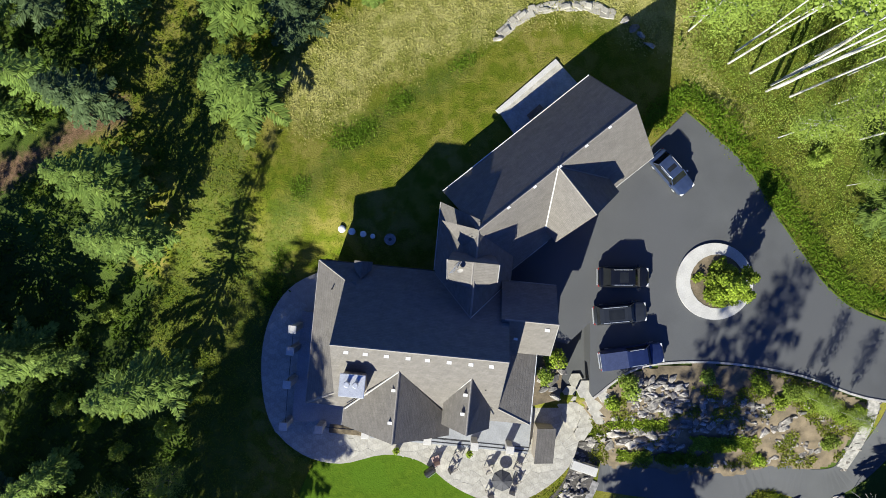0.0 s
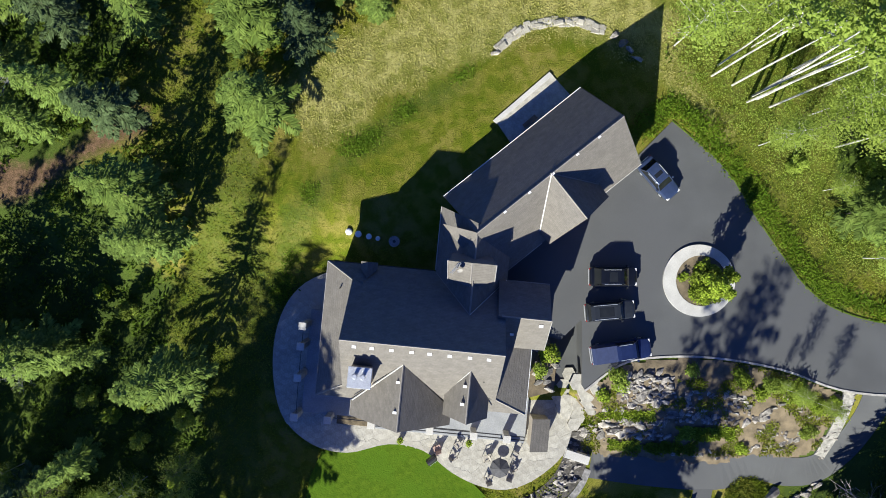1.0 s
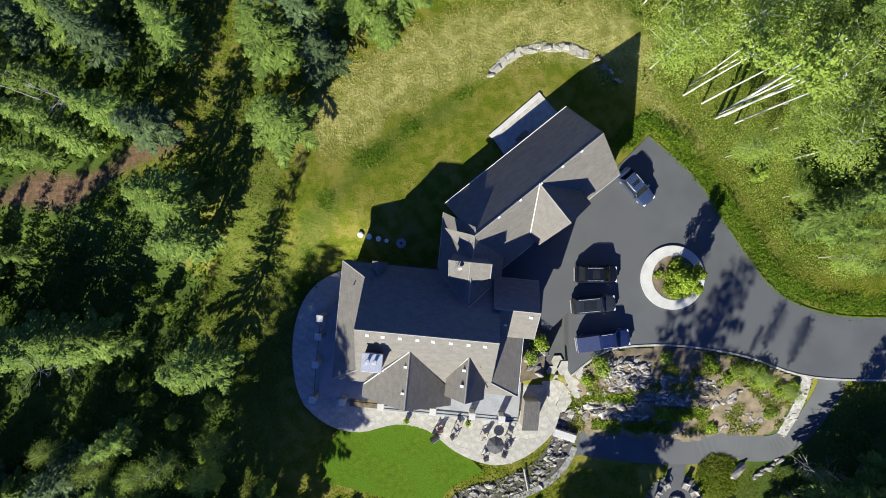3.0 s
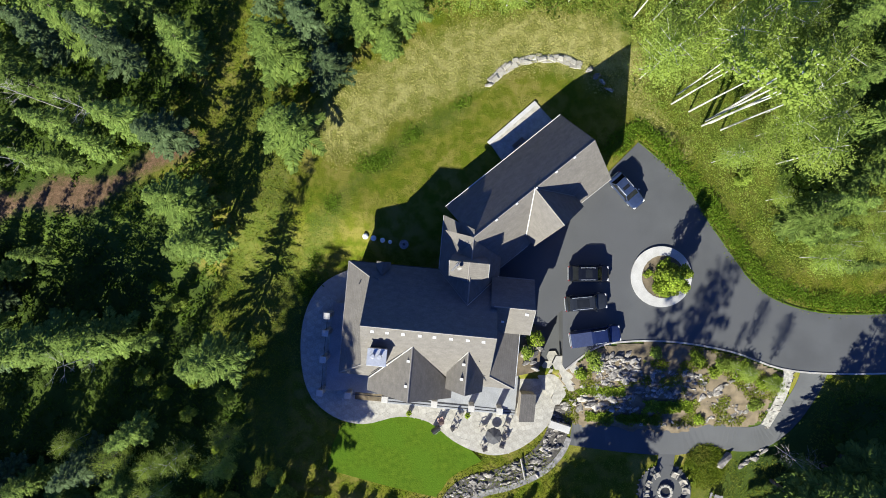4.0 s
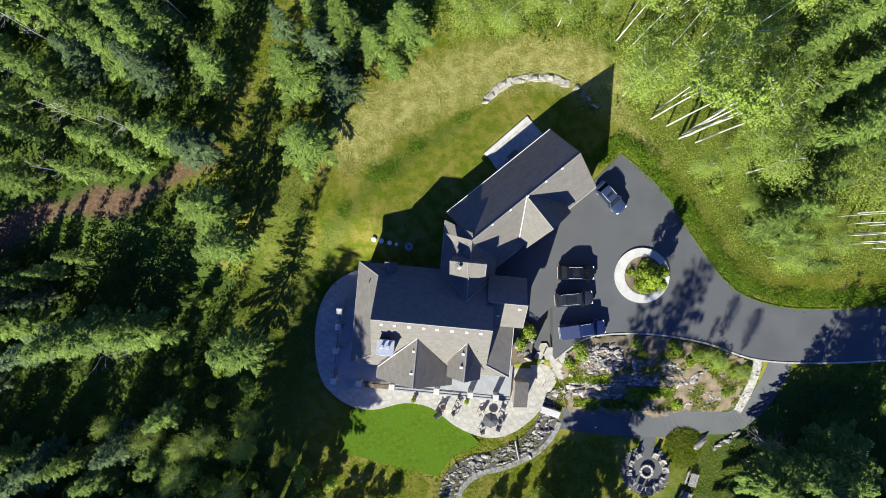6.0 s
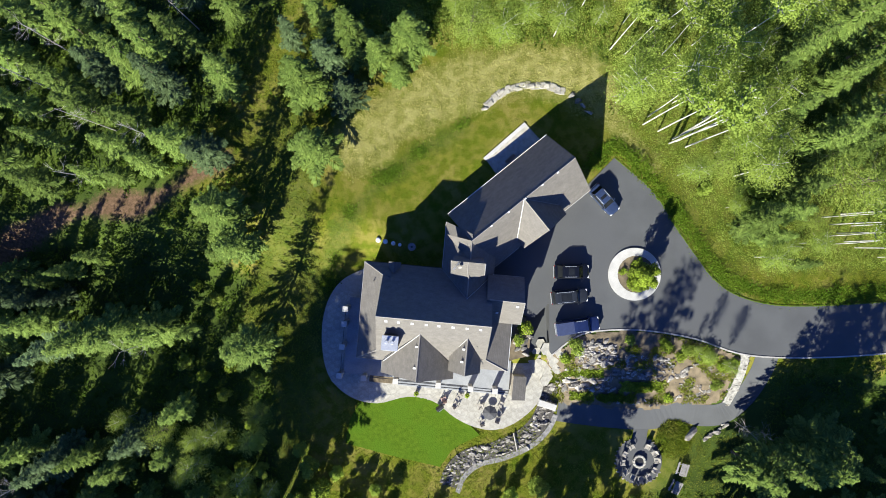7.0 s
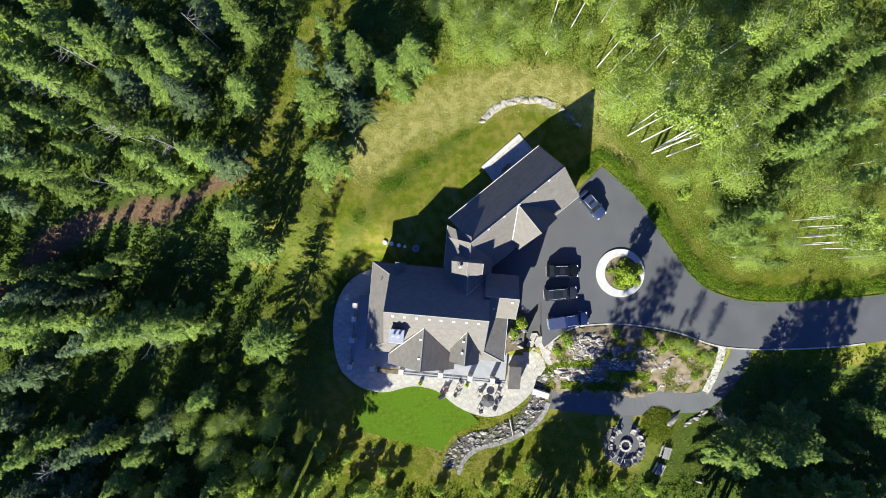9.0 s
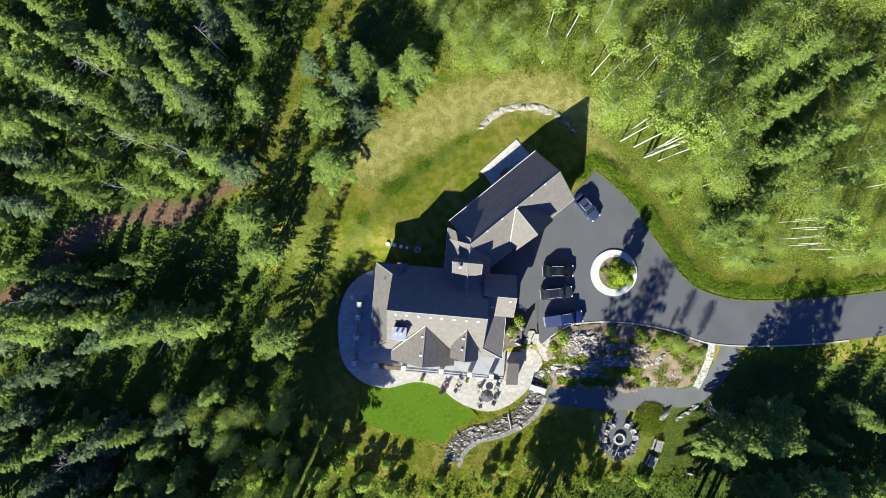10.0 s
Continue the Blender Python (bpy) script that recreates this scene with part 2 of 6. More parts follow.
def smooth(pts, n=6, closed=False):
    """A smooth line through pts."""
    out, c = [], len(pts)
    P = [np.array(p, float) for p in pts]
    for i in range(c if closed else c - 1):
        p0, p1, p2, p3 = [P[k % c] if closed else P[min(max(k, 0), c - 1)] for k in (i - 1, i, i + 1, i + 2)]
        for k in range(n):
            t = k / n
            out.append(tuple(0.5 * (2 * p1 + (p2 - p0) * t + (2 * p0 - 5 * p1 + 4 * p2 - p3) * t * t + (3 * p1 - 3 * p2 + p3 - p0) * t ** 3)))
    if not closed:
        out.append(tuple(P[-1]))
    return out


# ---- terrain ----
def step(t):
    t = min(max(t, 0.0), 1.0)
    return t * t * (3 - 2 * t)


def near_line(x, y, line):
    best = 1e9
    for (ax, ay), (bx, by) in zip(line, line[1:]):
        t = min(max(((x - ax) * (bx - ax) + (y - ay) * (by - ay)) / ((bx - ax) ** 2 + (by - ay) ** 2), 0), 1)
        best = min(best, math.hypot(x - ax - t * (bx - ax), y - ay - t * (by - ay)))
    return best


def ground_z(x, y):
    """The lie of the land: level round the drive, falling to the lower garden."""
    k = step((x + 12) / 14)
    y0, run = 6 * (1 - k) - 12.2 * k, 10 * (1 - k) + (4.5 + 8.5 * step((x - 13) / 5)) * k
    z = -4.0 * step((y0 - y) / run)
    if 10.5 < x < 15.2 and -13.2 < y < -5.5 or 10.5 < x < 13.6 and -15 < y <= -13.2:        # ground sunk beside the house so that deep shade gathers there
        z = min(z, -3.3)
    far = step((abs(x) - 20) / 20) + step((abs(y) - 28) / 10)
    level = step((near_line(x, y, [(20, 2), (27, -2), (36, -9), (48, -11), (95, -6)]) - 9) / 6)
    return z - 0.04 * (1 - level) + 0.35 * level * min(far, 1) * noise.noise(Vector((x * 0.09, y * 0.09, 0.3)))


DRY = [(-12.5, 14.5), (-9, 18), (-3.5, 20.5), (3, 23.6), (10, 25.6), (16.5, 25.0), (20.5, 22.5)]
STRAW = [(19, 23.5), (21.5, 20.5), (24, 16.5), (28, 12)]


def inside(x, y, poly):
    c = False
    for (ax, ay), (bx, by) in zip(poly, poly[1:] + poly[:1]):
        if (ay > y) != (by > y) and x < (bx - ax) * (y - ay) / (by - ay) + ax:
            c = not c
    return c

# ---- ground ----
def coords(a, b, s):
    c, v, g = [], b, s
    while v < 700:
        g *= 1.5
        v += g
        c.append(v)
    lo, v, g = [], a, s
    while v > -700:
        g *= 1.5
        v -= g
        lo.append(v)
    return lo[::-1] + list(np.arange(a, b + 0.01, s)) + c


DIRT = [(-75, -10), (-67.1, -3.5), (-59.1, 2.8), (-52.8, 5.8), (-43.0, 7.2), (-36.8, 9.7), (-31.4, 12.8)]


TRAIL = [(-31, 13), (-28.5, 17.5), (-25, 25), (-19.8, 33.7), (-15, 41), (-11, 48)]
GLADE = [(-20, 22), (-27, 20), (-30, 14), (-26, 8), (-25.5, 1), (-29, -5), (-29, -12), (-25, -18), (-24, -26), (-25, -38), (-14, -40), (-16, -26), (-16, 0), (-18, 12)]      # rough grass under the western trees, its ground tone set for their shade


def build_ground():
    xs, ys = coords(-76, 76, 1.0), coords(-48, 48, 1.0)
    vs = [(x, y, ground_z(x, y)) for y in ys for x in xs]
    w = len(xs)
    fs = [(j * w + i, j * w + i + 1, (j + 1) * w + i + 1, (j + 1) * w + i) for j in range(len(ys) - 1) for i in range(w - 1)]
    me = bpy.data.meshes.new("ground")
    me.from_pydata(vs, [], fs)
    at = me.color_attributes.new("cover", "FLOAT_COLOR", "POINT")
    for i, (x, y, z) in enumerate(vs):
        wob = 2.0 * noise.noise(Vector((x * 0.15, y * 0.15, 3)))
        dry = step(1.3 - (near_line(x, y, DRY) + wob) / 4.5)
        dry = max(dry, step(1.3 - (near_line(x, y, STRAW) + 0.4 * wob) / 1.7))
        dirt = step(1.55 - (near_line(x, y, DIRT) + 0.9 * wob) / 1.7)
        meadow = step((26 - math.hypot((x + 2) * 0.75, y - 9) + 2 * wob) / 5) if y > -4 else 0
        # Part of the trees' shade is put into the glade's ground colour.
        if inside(x, y, GLADE):
            meadow = max(0.35 * meadow, 0.42) if x < -18.5 + wob else meadow
        if near_line(x, y, TRAIL) < 3.2 + 0.5 * wob:
            meadow = 0.7
        lush = near_line(x, y, [(-18, -5), (-15, 3), (-10, 9), (-4, 14), (2, 17)]) + 0.8 * wob
        meadow *= 0.42 + 0.58 * step(lush / 2.6)
        if y < -14 and x > -20:
            meadow = max(meadow, step((28 - math.hypot((x - 4) * 0.8, (y + 24) * 1.5) + 2 * wob) / 6))
        if 40 < x and -20 < y < 3:
            meadow = max(meadow, step((9 - abs(y + 10.5) + wob) / 3))
        if (x > 22 and y > -4 or y > 28 and x > -8) and not inside(x, y, [(39, 6.5), (49, 6), (56, 18), (55, 27), (44, 25), (39.5, 14)]):
            meadow = max(meadow, 0.55)
        at.data[i].color = (dry, dirt, meadow, 1)
    me.polygons.foreach_set("use_smooth", [True] * len(me.polygons))
    m = bpy.data.materials.new("meadow and forest floor")
    m.use_nodes = True
    n, l = m.node_tree.nodes, m.node_tree.links
    b = n["Principled BSDF"]
    b.inputs["Roughness"].default_value, b.inputs["Specular IOR Level"].default_value = 0.95, 0.1
    co = n.new("ShaderNodeTexCoord")

    def noisy(scale, lo, hi, detail=6):
        t = n.new("ShaderNodeTexNoise")
        t.inputs["Scale"].default_value, t.inputs["Detail"].default_value = scale, detail
        l.new(co.outputs["Object"], t.inputs["Vector"])
        r = n.new("ShaderNodeMapRange")
        r.inputs["From Min"].default_value, r.inputs["From Max"].default_value = lo, hi
        l.new(t.outputs["Fac"], r.inputs["Value"])
        return r.outputs[0], t.outputs["Fac"]

    def mix(f, a, c):
        x = n.new("ShaderNodeMix")
        x.data_type = "RGBA"
        l.new(f, x.inputs["Factor"])
        for s, v in ((6, a), (7, c)):
            if isinstance(v, tuple):
                x.inputs[s].default_value = (*v, 1)
            else:
                l.new(v, x.inputs[s])
        return x.outputs[2]
    vc = n.new("ShaderNodeVertexColor")
    vc.layer_name = "cover"
    sep = n.new("ShaderNodeSeparateColor")
    l.new(vc.outputs[0], sep.inputs[0])
    f1, _ = noisy(0.16, 0.38, 0.62, 9)
    f2, raw = noisy(2.6, 0.3, 0.7, 8)
    floor = mix(f1, (0.042, 0.068, 0.014), (0.074, 0.110, 0.019))
    f3, _ = noisy(0.7, 0.43, 0.57, 9)
    grass = mix(f1, mix(f3, (0.078, 0.112, 0.006), (0.135, 0.146, 0.014)), mix(f3, (0.125, 0.136, 0.014), (0.205, 0.182, 0.044)))
    straw = mix(f3, (0.200, 0.205, 0.048), (0.34, 0.32, 0.115))
    soil = mix(f2, (0.095, 0.058, 0.034), (0.185, 0.118, 0.072))

    def ragged(s, lo, hi):
        a = n.new("ShaderNodeMath")
        a.operation = "MULTIPLY_ADD"
        l.new(raw, a.inputs[0])
        a.inputs[1].default_value = 0.9
        l.new(s, a.inputs[2])
        r = n.new("ShaderNodeMapRange")
        r.inputs["From Min"].default_value, r.inputs["From Max"].default_value = lo + 0.45, hi + 0.45
        l.new(a.outputs[0], r.inputs["Value"])
        return r.outputs[0]
    c = mix(ragged(sep.outputs[2], 0.1, 0.9), floor, grass)
    c = mix(ragged(sep.outputs[0], 0.2, 1.0), c, straw)
    c = mix(ragged(sep.outputs[1], 0.2, 0.95), c, soil)
    hs = n.new("ShaderNodeHueSaturation")
    _, fine = noisy(11.0, 0, 1, 8)
    rv = n.new("ShaderNodeMapRange")
    rv.inputs["From Min"].default_value, rv.inputs["From Max"].default_value = 0.25, 0.75
    rv.inputs["To Min"].default_value, rv.inputs["To Max"].default_value = 0.60, 1.40
    l.new(fine, rv.inputs["Value"]), l.new(rv.outputs[0], hs.inputs["Value"])
    l.new(c, hs.inputs["Color"]), l.new(hs.outputs[0], b.inputs["Base Color"])
    bp = n.new("ShaderNodeBump")
    bp.inputs["Strength"].default_value, bp.inputs["Distance"].default_value = 0.8, 0.10
    l.new(fine, bp.inputs["Height"]), l.new(bp.outputs[0], b.inputs["Normal"])
    me.materials.append(m)
    tagged(new("ground", me), "uneven meadow and forest floor with dry grass patches", "ground", kind="structure")


build_ground()

DRIVE_N = [(23.0, 13.0), (28.2, 8.4), (31.3, 3.5), (34.5, -1.1), (36.4, -3.6), (39.2, -5.8), (43.5, -7.2), (48.9, -7.6), (58.6, -7.2), (68.2, -6.2), (90, -3.0)]
DRIVE_S = [(90, -10.5), (68.1, -13.2), (57.7, -14.4), (47.1, -14.7), (40.0, -14.1), (33.9, -12.0), (26.9, -10.8), (21.0, -10.8), (17.6, -11.6), (14.2, -14.1)]
_dn, _ds = smooth(DRIVE_N[:1] + DRIVE_N[1:], 4), smooth(DRIVE_S, 4)
drive_outline = _dn + _ds + [(13.9, -13.6), (13.9, -6.9), (11.7, -9.0), (10.4, -8.6), (9.0, -8), (5.0, -3.5), (3.0, 2.0), (10.0, 5.5), (18.0, 8.0)]
tagged(new("driveway", mesh_of("driveway", prism(drive_outline, -3.6, 0.05), M_ASPHALT)), "smooth dark asphalt driveway with turning circle", "driveway", kind="structure")


def ribbon(line, width, lift, drop=0.4, flat=None):
    """A strip of paving along a line, following the ground."""
    bm = bmesh.new()
    rows = []
    for i, p in enumerate(line):
        a, b = Vector(line[max(i - 1, 0)]), Vector(line[min(i + 1, len(line) - 1)])
        d = (b - a).normalized()
        s = Vector((-d.y, d.x)) * width / 2
        row = []
        for q in (Vector(p) + s, Vector(p) - s):
            z = flat if flat is not None else ground_z(q.x, q.y)
            row += [bm.verts.new((q.x, q.y, z + lift)), bm.verts.new((q.x, q.y, z - drop))]
        rows.append(row)
    for a, b in zip(rows, rows[1:]):
        for i, j in ((0, 2), (1, 0), (2, 3), (3, 1)):
            bm.faces.new((a[i], a[j], b[j], b[i]))
    bm.faces.new((rows[0][0], rows[0][1], rows[0][3], rows[0][2]))
    bm.faces.new((rows[-1][0], rows[-1][1], rows[-1][3], rows[-1][2]))
    bmesh.ops.recalc_face_normals(bm, faces=bm.faces)
    return bm


# kerbs of the drive
tagged(new("kerb", mesh_of("kerb", ribbon(_ds[6:], 0.2, 0.12, flat=0), M_STONE)), "light concrete kerb along the drive", "kerb", kind="structure")
tagged(new("kerb", mesh_of("kerb", ribbon(_dn, 0.14, 0.07, flat=0), M_ROUGH)), "narrow turf edging along the drive", "kerb", kind="structure")
# lower asphalt path
_path = smooth([(44.2, -13.4), (43.4, -17.0), (41.8, -20.6), (39.2, -23.0), (36.2, -23.4), (33.0, -22.8), (28.5, -23.8), (22, -23.4), (15.5, -22.5)], 6)
tagged(new("garden_path", mesh_of("garden_path", ribbon(_path, 3.2, 0.06), M_ASPHALT)), "narrow grey asphalt garden path", "path", kind="structure")
# mown lawn
LAWN = [(-12.9, -21.2), (-8.8, -20.4), (-5.1, -20.2), (-2.4, -20.9), (0.3, -22.3), (2.6, -24.2), (4.4, -26.0), (1.6, -27.3), (0.3, -28.2), (-1.3, -30.5), (-8, -28.9), (-14.8, -27.0), (-14.2, -24)]
tagged(new("lawn", mesh_of("lawn", prism(LAWN, -4.6, -3.78), M_LAWN)), "bright green mown lawn with a crisp edge", "lawn", kind="structure")
PATIO = smooth([(-11.0, -1.8), (-14.6, -3.4), (-16.8, -6.0), (-17.9, -9.7), (-17.9, -14.1), (-16.8, -17.8), (-13.9, -20.4), (-10.2, -21.3), (-5.8, -20.4), (-2.2, -21.1), (0.8, -23.4), (3.7, -24.8), (6.6, -25.2), (9.6, -24.1), (12.5, -21.6), (13.6, -18.6), (14.6, -15.0)], 4) + [(11, -13), (8, -9), (-10, -4)]
tagged(new("patio", mesh_of("patio", prism(PATIO, -4.8, -3.5), M_GROUT)), "pale flagstone patio curving round the house", "patio", kind="structure")

# ---- the house ----
HM = pose(0, -8.49, 0, 0, 0, -5.63)
GM = HM.inverted() @ pose(3.0, 1.6, 0, 0, 0, 38.45)      # the garage's frame within the house's
house = empty("house", HM, "large country house with brown-grey shingle roofs and steep gables", "house")
PITCH, RIDGE = 1.15, 11.3


def rz(v):
    return RIDGE - PITCH * abs(v)


def roof(pts, m=None, label=""):
    return part("roof_slope", slab(pts, 0.22), M_SHINGLE, house, label, m)


def wall(bm, m=None):
    return part("wall", bm, M_STUCCO, house, m=m)


EAVE = 6.4
ZE = rz(EAVE)
roof([(-9.05, 0, RIDGE), (5.3, 0, RIDGE), (5.3, EAVE, ZE), (-9.05, EAVE, ZE)])
roof([(-9.05, 0, RIDGE), (-9.05, -EAVE, ZE), (5.3, -EAVE, ZE), (5.3, 0, RIDGE)])
ZS = 5.5
for s, ue, ur in ((-1, -11.7, -9.0), (1, 8.4, 5.25)):
    k = (ur + ue) / 2
    top = 4.9
    ua = ur - s * 1.0
    roof([(ue, EAVE if s < 0 else 0.3, ZE - 0.1), (ue, -EAVE, ZE - 0.1), (ur, -top, ZS), (ua, -top, ZS + 0.55), (ua, top if s < 0 else 0.3, ZS + 0.55)] + ([(ur, top, ZS)] if s < 0 else []))
    roof([(ue, -EAVE, ZE - 0.1), (ur, -EAVE, ZE - 0.1), (ur, -top, ZS)])
    if s < 0:
        roof([(ue, EAVE, ZE - 0.1), (ur, top, ZS), (ur, EAVE, ZE - 0.1)])
# entry wing
roof([(4.6, 3.1, 8.3), (9.4, 3.1, 8.3), (9.4, 6.2, 4.95), (4.6, 6.2, 4.95)])
roof([(4.6, 3.1, 8.3), (4.6, 0.0, 4.95), (9.4, 0.0, 4.95), (9.4, 3.1, 8.3)])
# south gables
Z1 = rz(1.95)
roof([(-3.43, -1.95, Z1), (-3.43, -8.0, Z1), (-8.2, -8.0, Z1 - 4.9), (-8.2, -6.45, Z1 - 4.9)])
roof([(-3.43, -1.95, Z1), (1.3, -6.45, Z1 - 4.9), (1.3, -8.0, Z1 - 4.9), (-3.43, -8.0, Z1)])
roof([(2.58, -1.96, Z1), (2.58, -6.7, Z1), (0.5, -6.7, 5.7), (0.5, -4.72, 5.7)])
roof([(2.58, -1.96, Z1), (4.66, -4.72, 5.7), (4.66, -6.7, 5.7), (2.58, -6.7, Z1)])
# link between house and garage
ZL = rz(2.9)
roof([(2.03, 2.9, ZL), (2.03, 11.2, ZL), (-1.4, 12.6, 4.0), (-1.4, 6.3, 4.0)])
roof([(2.03, 2.9, ZL), (5.46, 6.3, 4.0), (5.46, 9.5, 4.0), (2.03, 11.2, ZL)])
# garage
GR, GE, GZ = 8.2, 4.7, 3.0
roof([(-0.1, 0, GR), (16.8, 0, GR), (16.8, GE, GZ), (-0.1, GE, GZ)], GM)
roof([(-0.1, 0, GR), (-0.1, -GE, GZ), (16.8, -GE, GZ), (16.8, 0, GR)], GM)
roof([(8.5, 0.02, GR + 0.01), (8.5, -5.15, GR + 0.01), (4.9, -5.15, 4.22), (4.9, -3.6, 4.22)], GM)
roof([(8.5, 0.02, GR + 0.01), (12.1, -3.6, 4.22), (12.1, -5.15, 4.22), (8.5, -5.15, GR + 0.01)], GM)
roof([(0.0, 0, GR + 0.02), (-1.9, 2.6, 6.6), (-1.9, -2.6, 6.6)], GM)
# walls
wall(prism([(-11.2, -5.9), (-11.2, 5.9), (7.9, 5.9), (7.9, -5.9)], -4.0, ZE - 0.15))
for u in (-8.75, 4.7):
    wall(prism([(-4.9, 0), (4.9, 0), (0, 5.6)], 0, 0.3), pose(u, 0, 5.3, 90, 0, 90))
wall(prism([(-7.7, -7.6), (-7.7, -5.8), (0.8, -5.8), (0.8, -7.6)], -4.0, 3.6))
wall(prism([(0.9, -6.3), (0.9, -5.8), (4.2, -5.8), (4.2, -6.3)], -4.0, 5.6))
wall(prism([(5, 0.5), (9.0, 0.5), (9.0, 5.7), (5, 5.7)], -4.0, 5.0))
wall(prism([(-1.0, 5.8), (5.0, 5.8), (5.0, 10), (-1.0, 12.2)], -4.0, 4.0))
wall(prism([(0.3, -4.2), (16.4, -4.2), (16.4, 4.2), (0.3, 4.2)], -1.5, GZ), GM)
for x in (16.4,):
    wall(prism([(-4.1, 0), (4.1, 0), (0, 4.5)], -0.3, 0), GM @ pose(x, 0, GZ, 90, 0, 90))
wall(prism([(-3.3, 0), (3.3, 0), (0, 3.6)], 0, 0.3), GM @ pose(8.5, -4.75, 4.2, 90, 0, 0))
wall(box(5.2, 11.8, -4.7, -4.1, -0.5, 4.15), GM)

# gable ends of the south front
wall(prism([(-4.3, 0), (4.3, 0), (0, 4.6)], 0, 0.3), pose(-3.43, -7.3, 3.6, 90, 0, 0))
wall(prism([(-1.8, 0), (1.8, 0), (0, 2.7)], 0, 0.3), pose(2.58, -6.0, 5.5, 90, 0, 0))
wall(prism([(-2.7, 0), (2.7, 0), (0, 3.1)], -0.3, 0), pose(9.0, 3.1, 4.95, 90, 0, 90))


def cap(a, b, m=None, w=0.17, material=None, name="ridge_cap"):
    """A folded cap or metal strip along a ridge, hip, valley or eave."""
    a, b = Vector(a), Vector(b)
    d = (b - a)
    s = Vector((-d.y, d.x, 0)).normalized() * w / 2
    bm = bmesh.new()
    row = []
    for p in (a, b):
        row.append([bm.verts.new(p + s + Vector((0, 0, -w * 0.3))), bm.verts.new(p + Vector((0, 0, 0.05))), bm.verts.new(p - s + Vector((0, 0, -w * 0.3))), bm.verts.new(p + Vector((0, 0, -0.12)))])
    for i in range(4):
        bm.faces.new((row[0][i], row[0][(i + 1) % 4], row[1][(i + 1) % 4], row[1][i]))
    bm.faces.new(row[0]), bm.faces.new(row[1])
    bmesh.ops.recalc_face_normals(bm, faces=bm.faces)
    return part(name, bm, material or M_RIDGE, house, m=m)


cap((-9.05, 0, RIDGE), (5.3, 0, RIDGE))
cap((-3.43, -1.9, Z1 + 0.02), (-3.43, -8.0, Z1 + 0.02))
cap((2.58, -1.9, Z1 + 0.02), (2.58, -6.7, Z1 + 0.02))
cap((-3.43, -1.95, Z1 + 0.04), (-8.1, -6.4, Z1 - 4.22), w=0.13, material=M_VALLEY, name="valley_flashing")
cap((2.58, -1.96, Z1 + 0.04), (0.55, -4.66, 5.8), w=0.12, material=M_VALLEY, name="valley_flashing")
cap((2.03, 2.9, ZL + 0.04), (-1.35, 6.25, 4.1), w=0.16, name="valley_flashing")
cap((2.03, 2.9, ZL + 0.04), (5.4, 6.25, 4.1), w=0.08, material=M_VALLEY, name="valley_flashing")
cap((2.03, 2.9, ZL), (2.03, 11.0, ZL))
cap((4.9, 3.1, 8.3), (9.4, 3.1, 8.3))
cap((-11.7, EAVE, ZE - 0.08), (-9.0, 4.9, ZS + 0.02), w=0.2)
cap((-11.7, -EAVE, ZE - 0.08), (-9.0, -4.9, ZS + 0.02), w=0.2)
cap((8.4, -EAVE, ZE - 0.08), (5.25, -4.9, ZS + 0.02), w=0.2)
cap((-0.1, 0, GR), (16.8, 0, GR), GM)
cap((8.5, 0.1, GR + 0.03), (8.5, -5.15, GR + 0.03), GM, 0.16)
cap((8.5, 0.0, GR + 0.06), (4.95, -3.62, 4.29), GM, 0.16, M_VALLEY, "valley_flashing")
cap((8.5, 0.0, GR + 0.06), (12.05, -3.62, 4.29), GM, 0.2, M_RIDGE, "valley_flashing")


def gutter(a, b, m=None, material=None):
    a, b = Vector(a), Vector(b)
    part("gutter", tube(a, b, 0.045, 0.045, n=6), material or M_WHITE, house, m=m)


gutter((-0.1, GE + 0.05, GZ - 0.02), (16.8, GE + 0.05, GZ - 0.02), GM)
gutter((16.85, GE, GZ - 0.1), (16.85, 0, GR - 0.1), GM, M_METAL)
gutter((-0.1, -GE - 0.04, GZ - 0.1), (4.5, -GE - 0.04, GZ - 0.1), GM, M_STONE)
gutter((12.4, -GE - 0.04, GZ - 0.1), (16.8, -GE - 0.04, GZ - 0.1), GM, M_STONE)
gutter((8.45, -EAVE, ZE - 0.18), (8.45, 0.2, ZE - 0.18))
gutter((-11.75, -EAVE, ZE - 0.18), (-11.75, EAVE, ZE - 0.18), None, M_STONE)
gutter((-11.7, EAVE + 0.05, ZE - 0.18), (-1.6, EAVE + 0.05, ZE - 0.1), None, M_METAL)
gutter((-8.25, -8.0, Z1 - 5.0), (-8.25, -6.5, Z1 - 5.0), None, M_STONE)
gutter((-1.45, 6.5, 3.95), (-1.45, 12.6, 3.95), None, M_STONE)
gutter((5.4, 6.25, 4.88), (9.4, 6.25, 4.88), None, M_STONE)
gutter((9.45, 0.0, 4.9), (9.45, 3.1, 8.2), None, M_STONE)


def vent(u, v, z, m=None, w=0.28):
    """A low roof vent with a sloping hood."""
    bm = bmesh.new()
    add_box(bm, -w / 2, w / 2, -w * 0.4, w * 0.4, -0.35, 0.09, bevel=0.03)
    add_box(bm, -w / 2 - 0.05, w / 2 + 0.05, -w * 0.45, w * 0.45, 0.09, 0.13)
    part("roof_vent", bm, M_WHITE, house, "white metal roof vent", (m or Matrix()) @ pose(u, v, z))


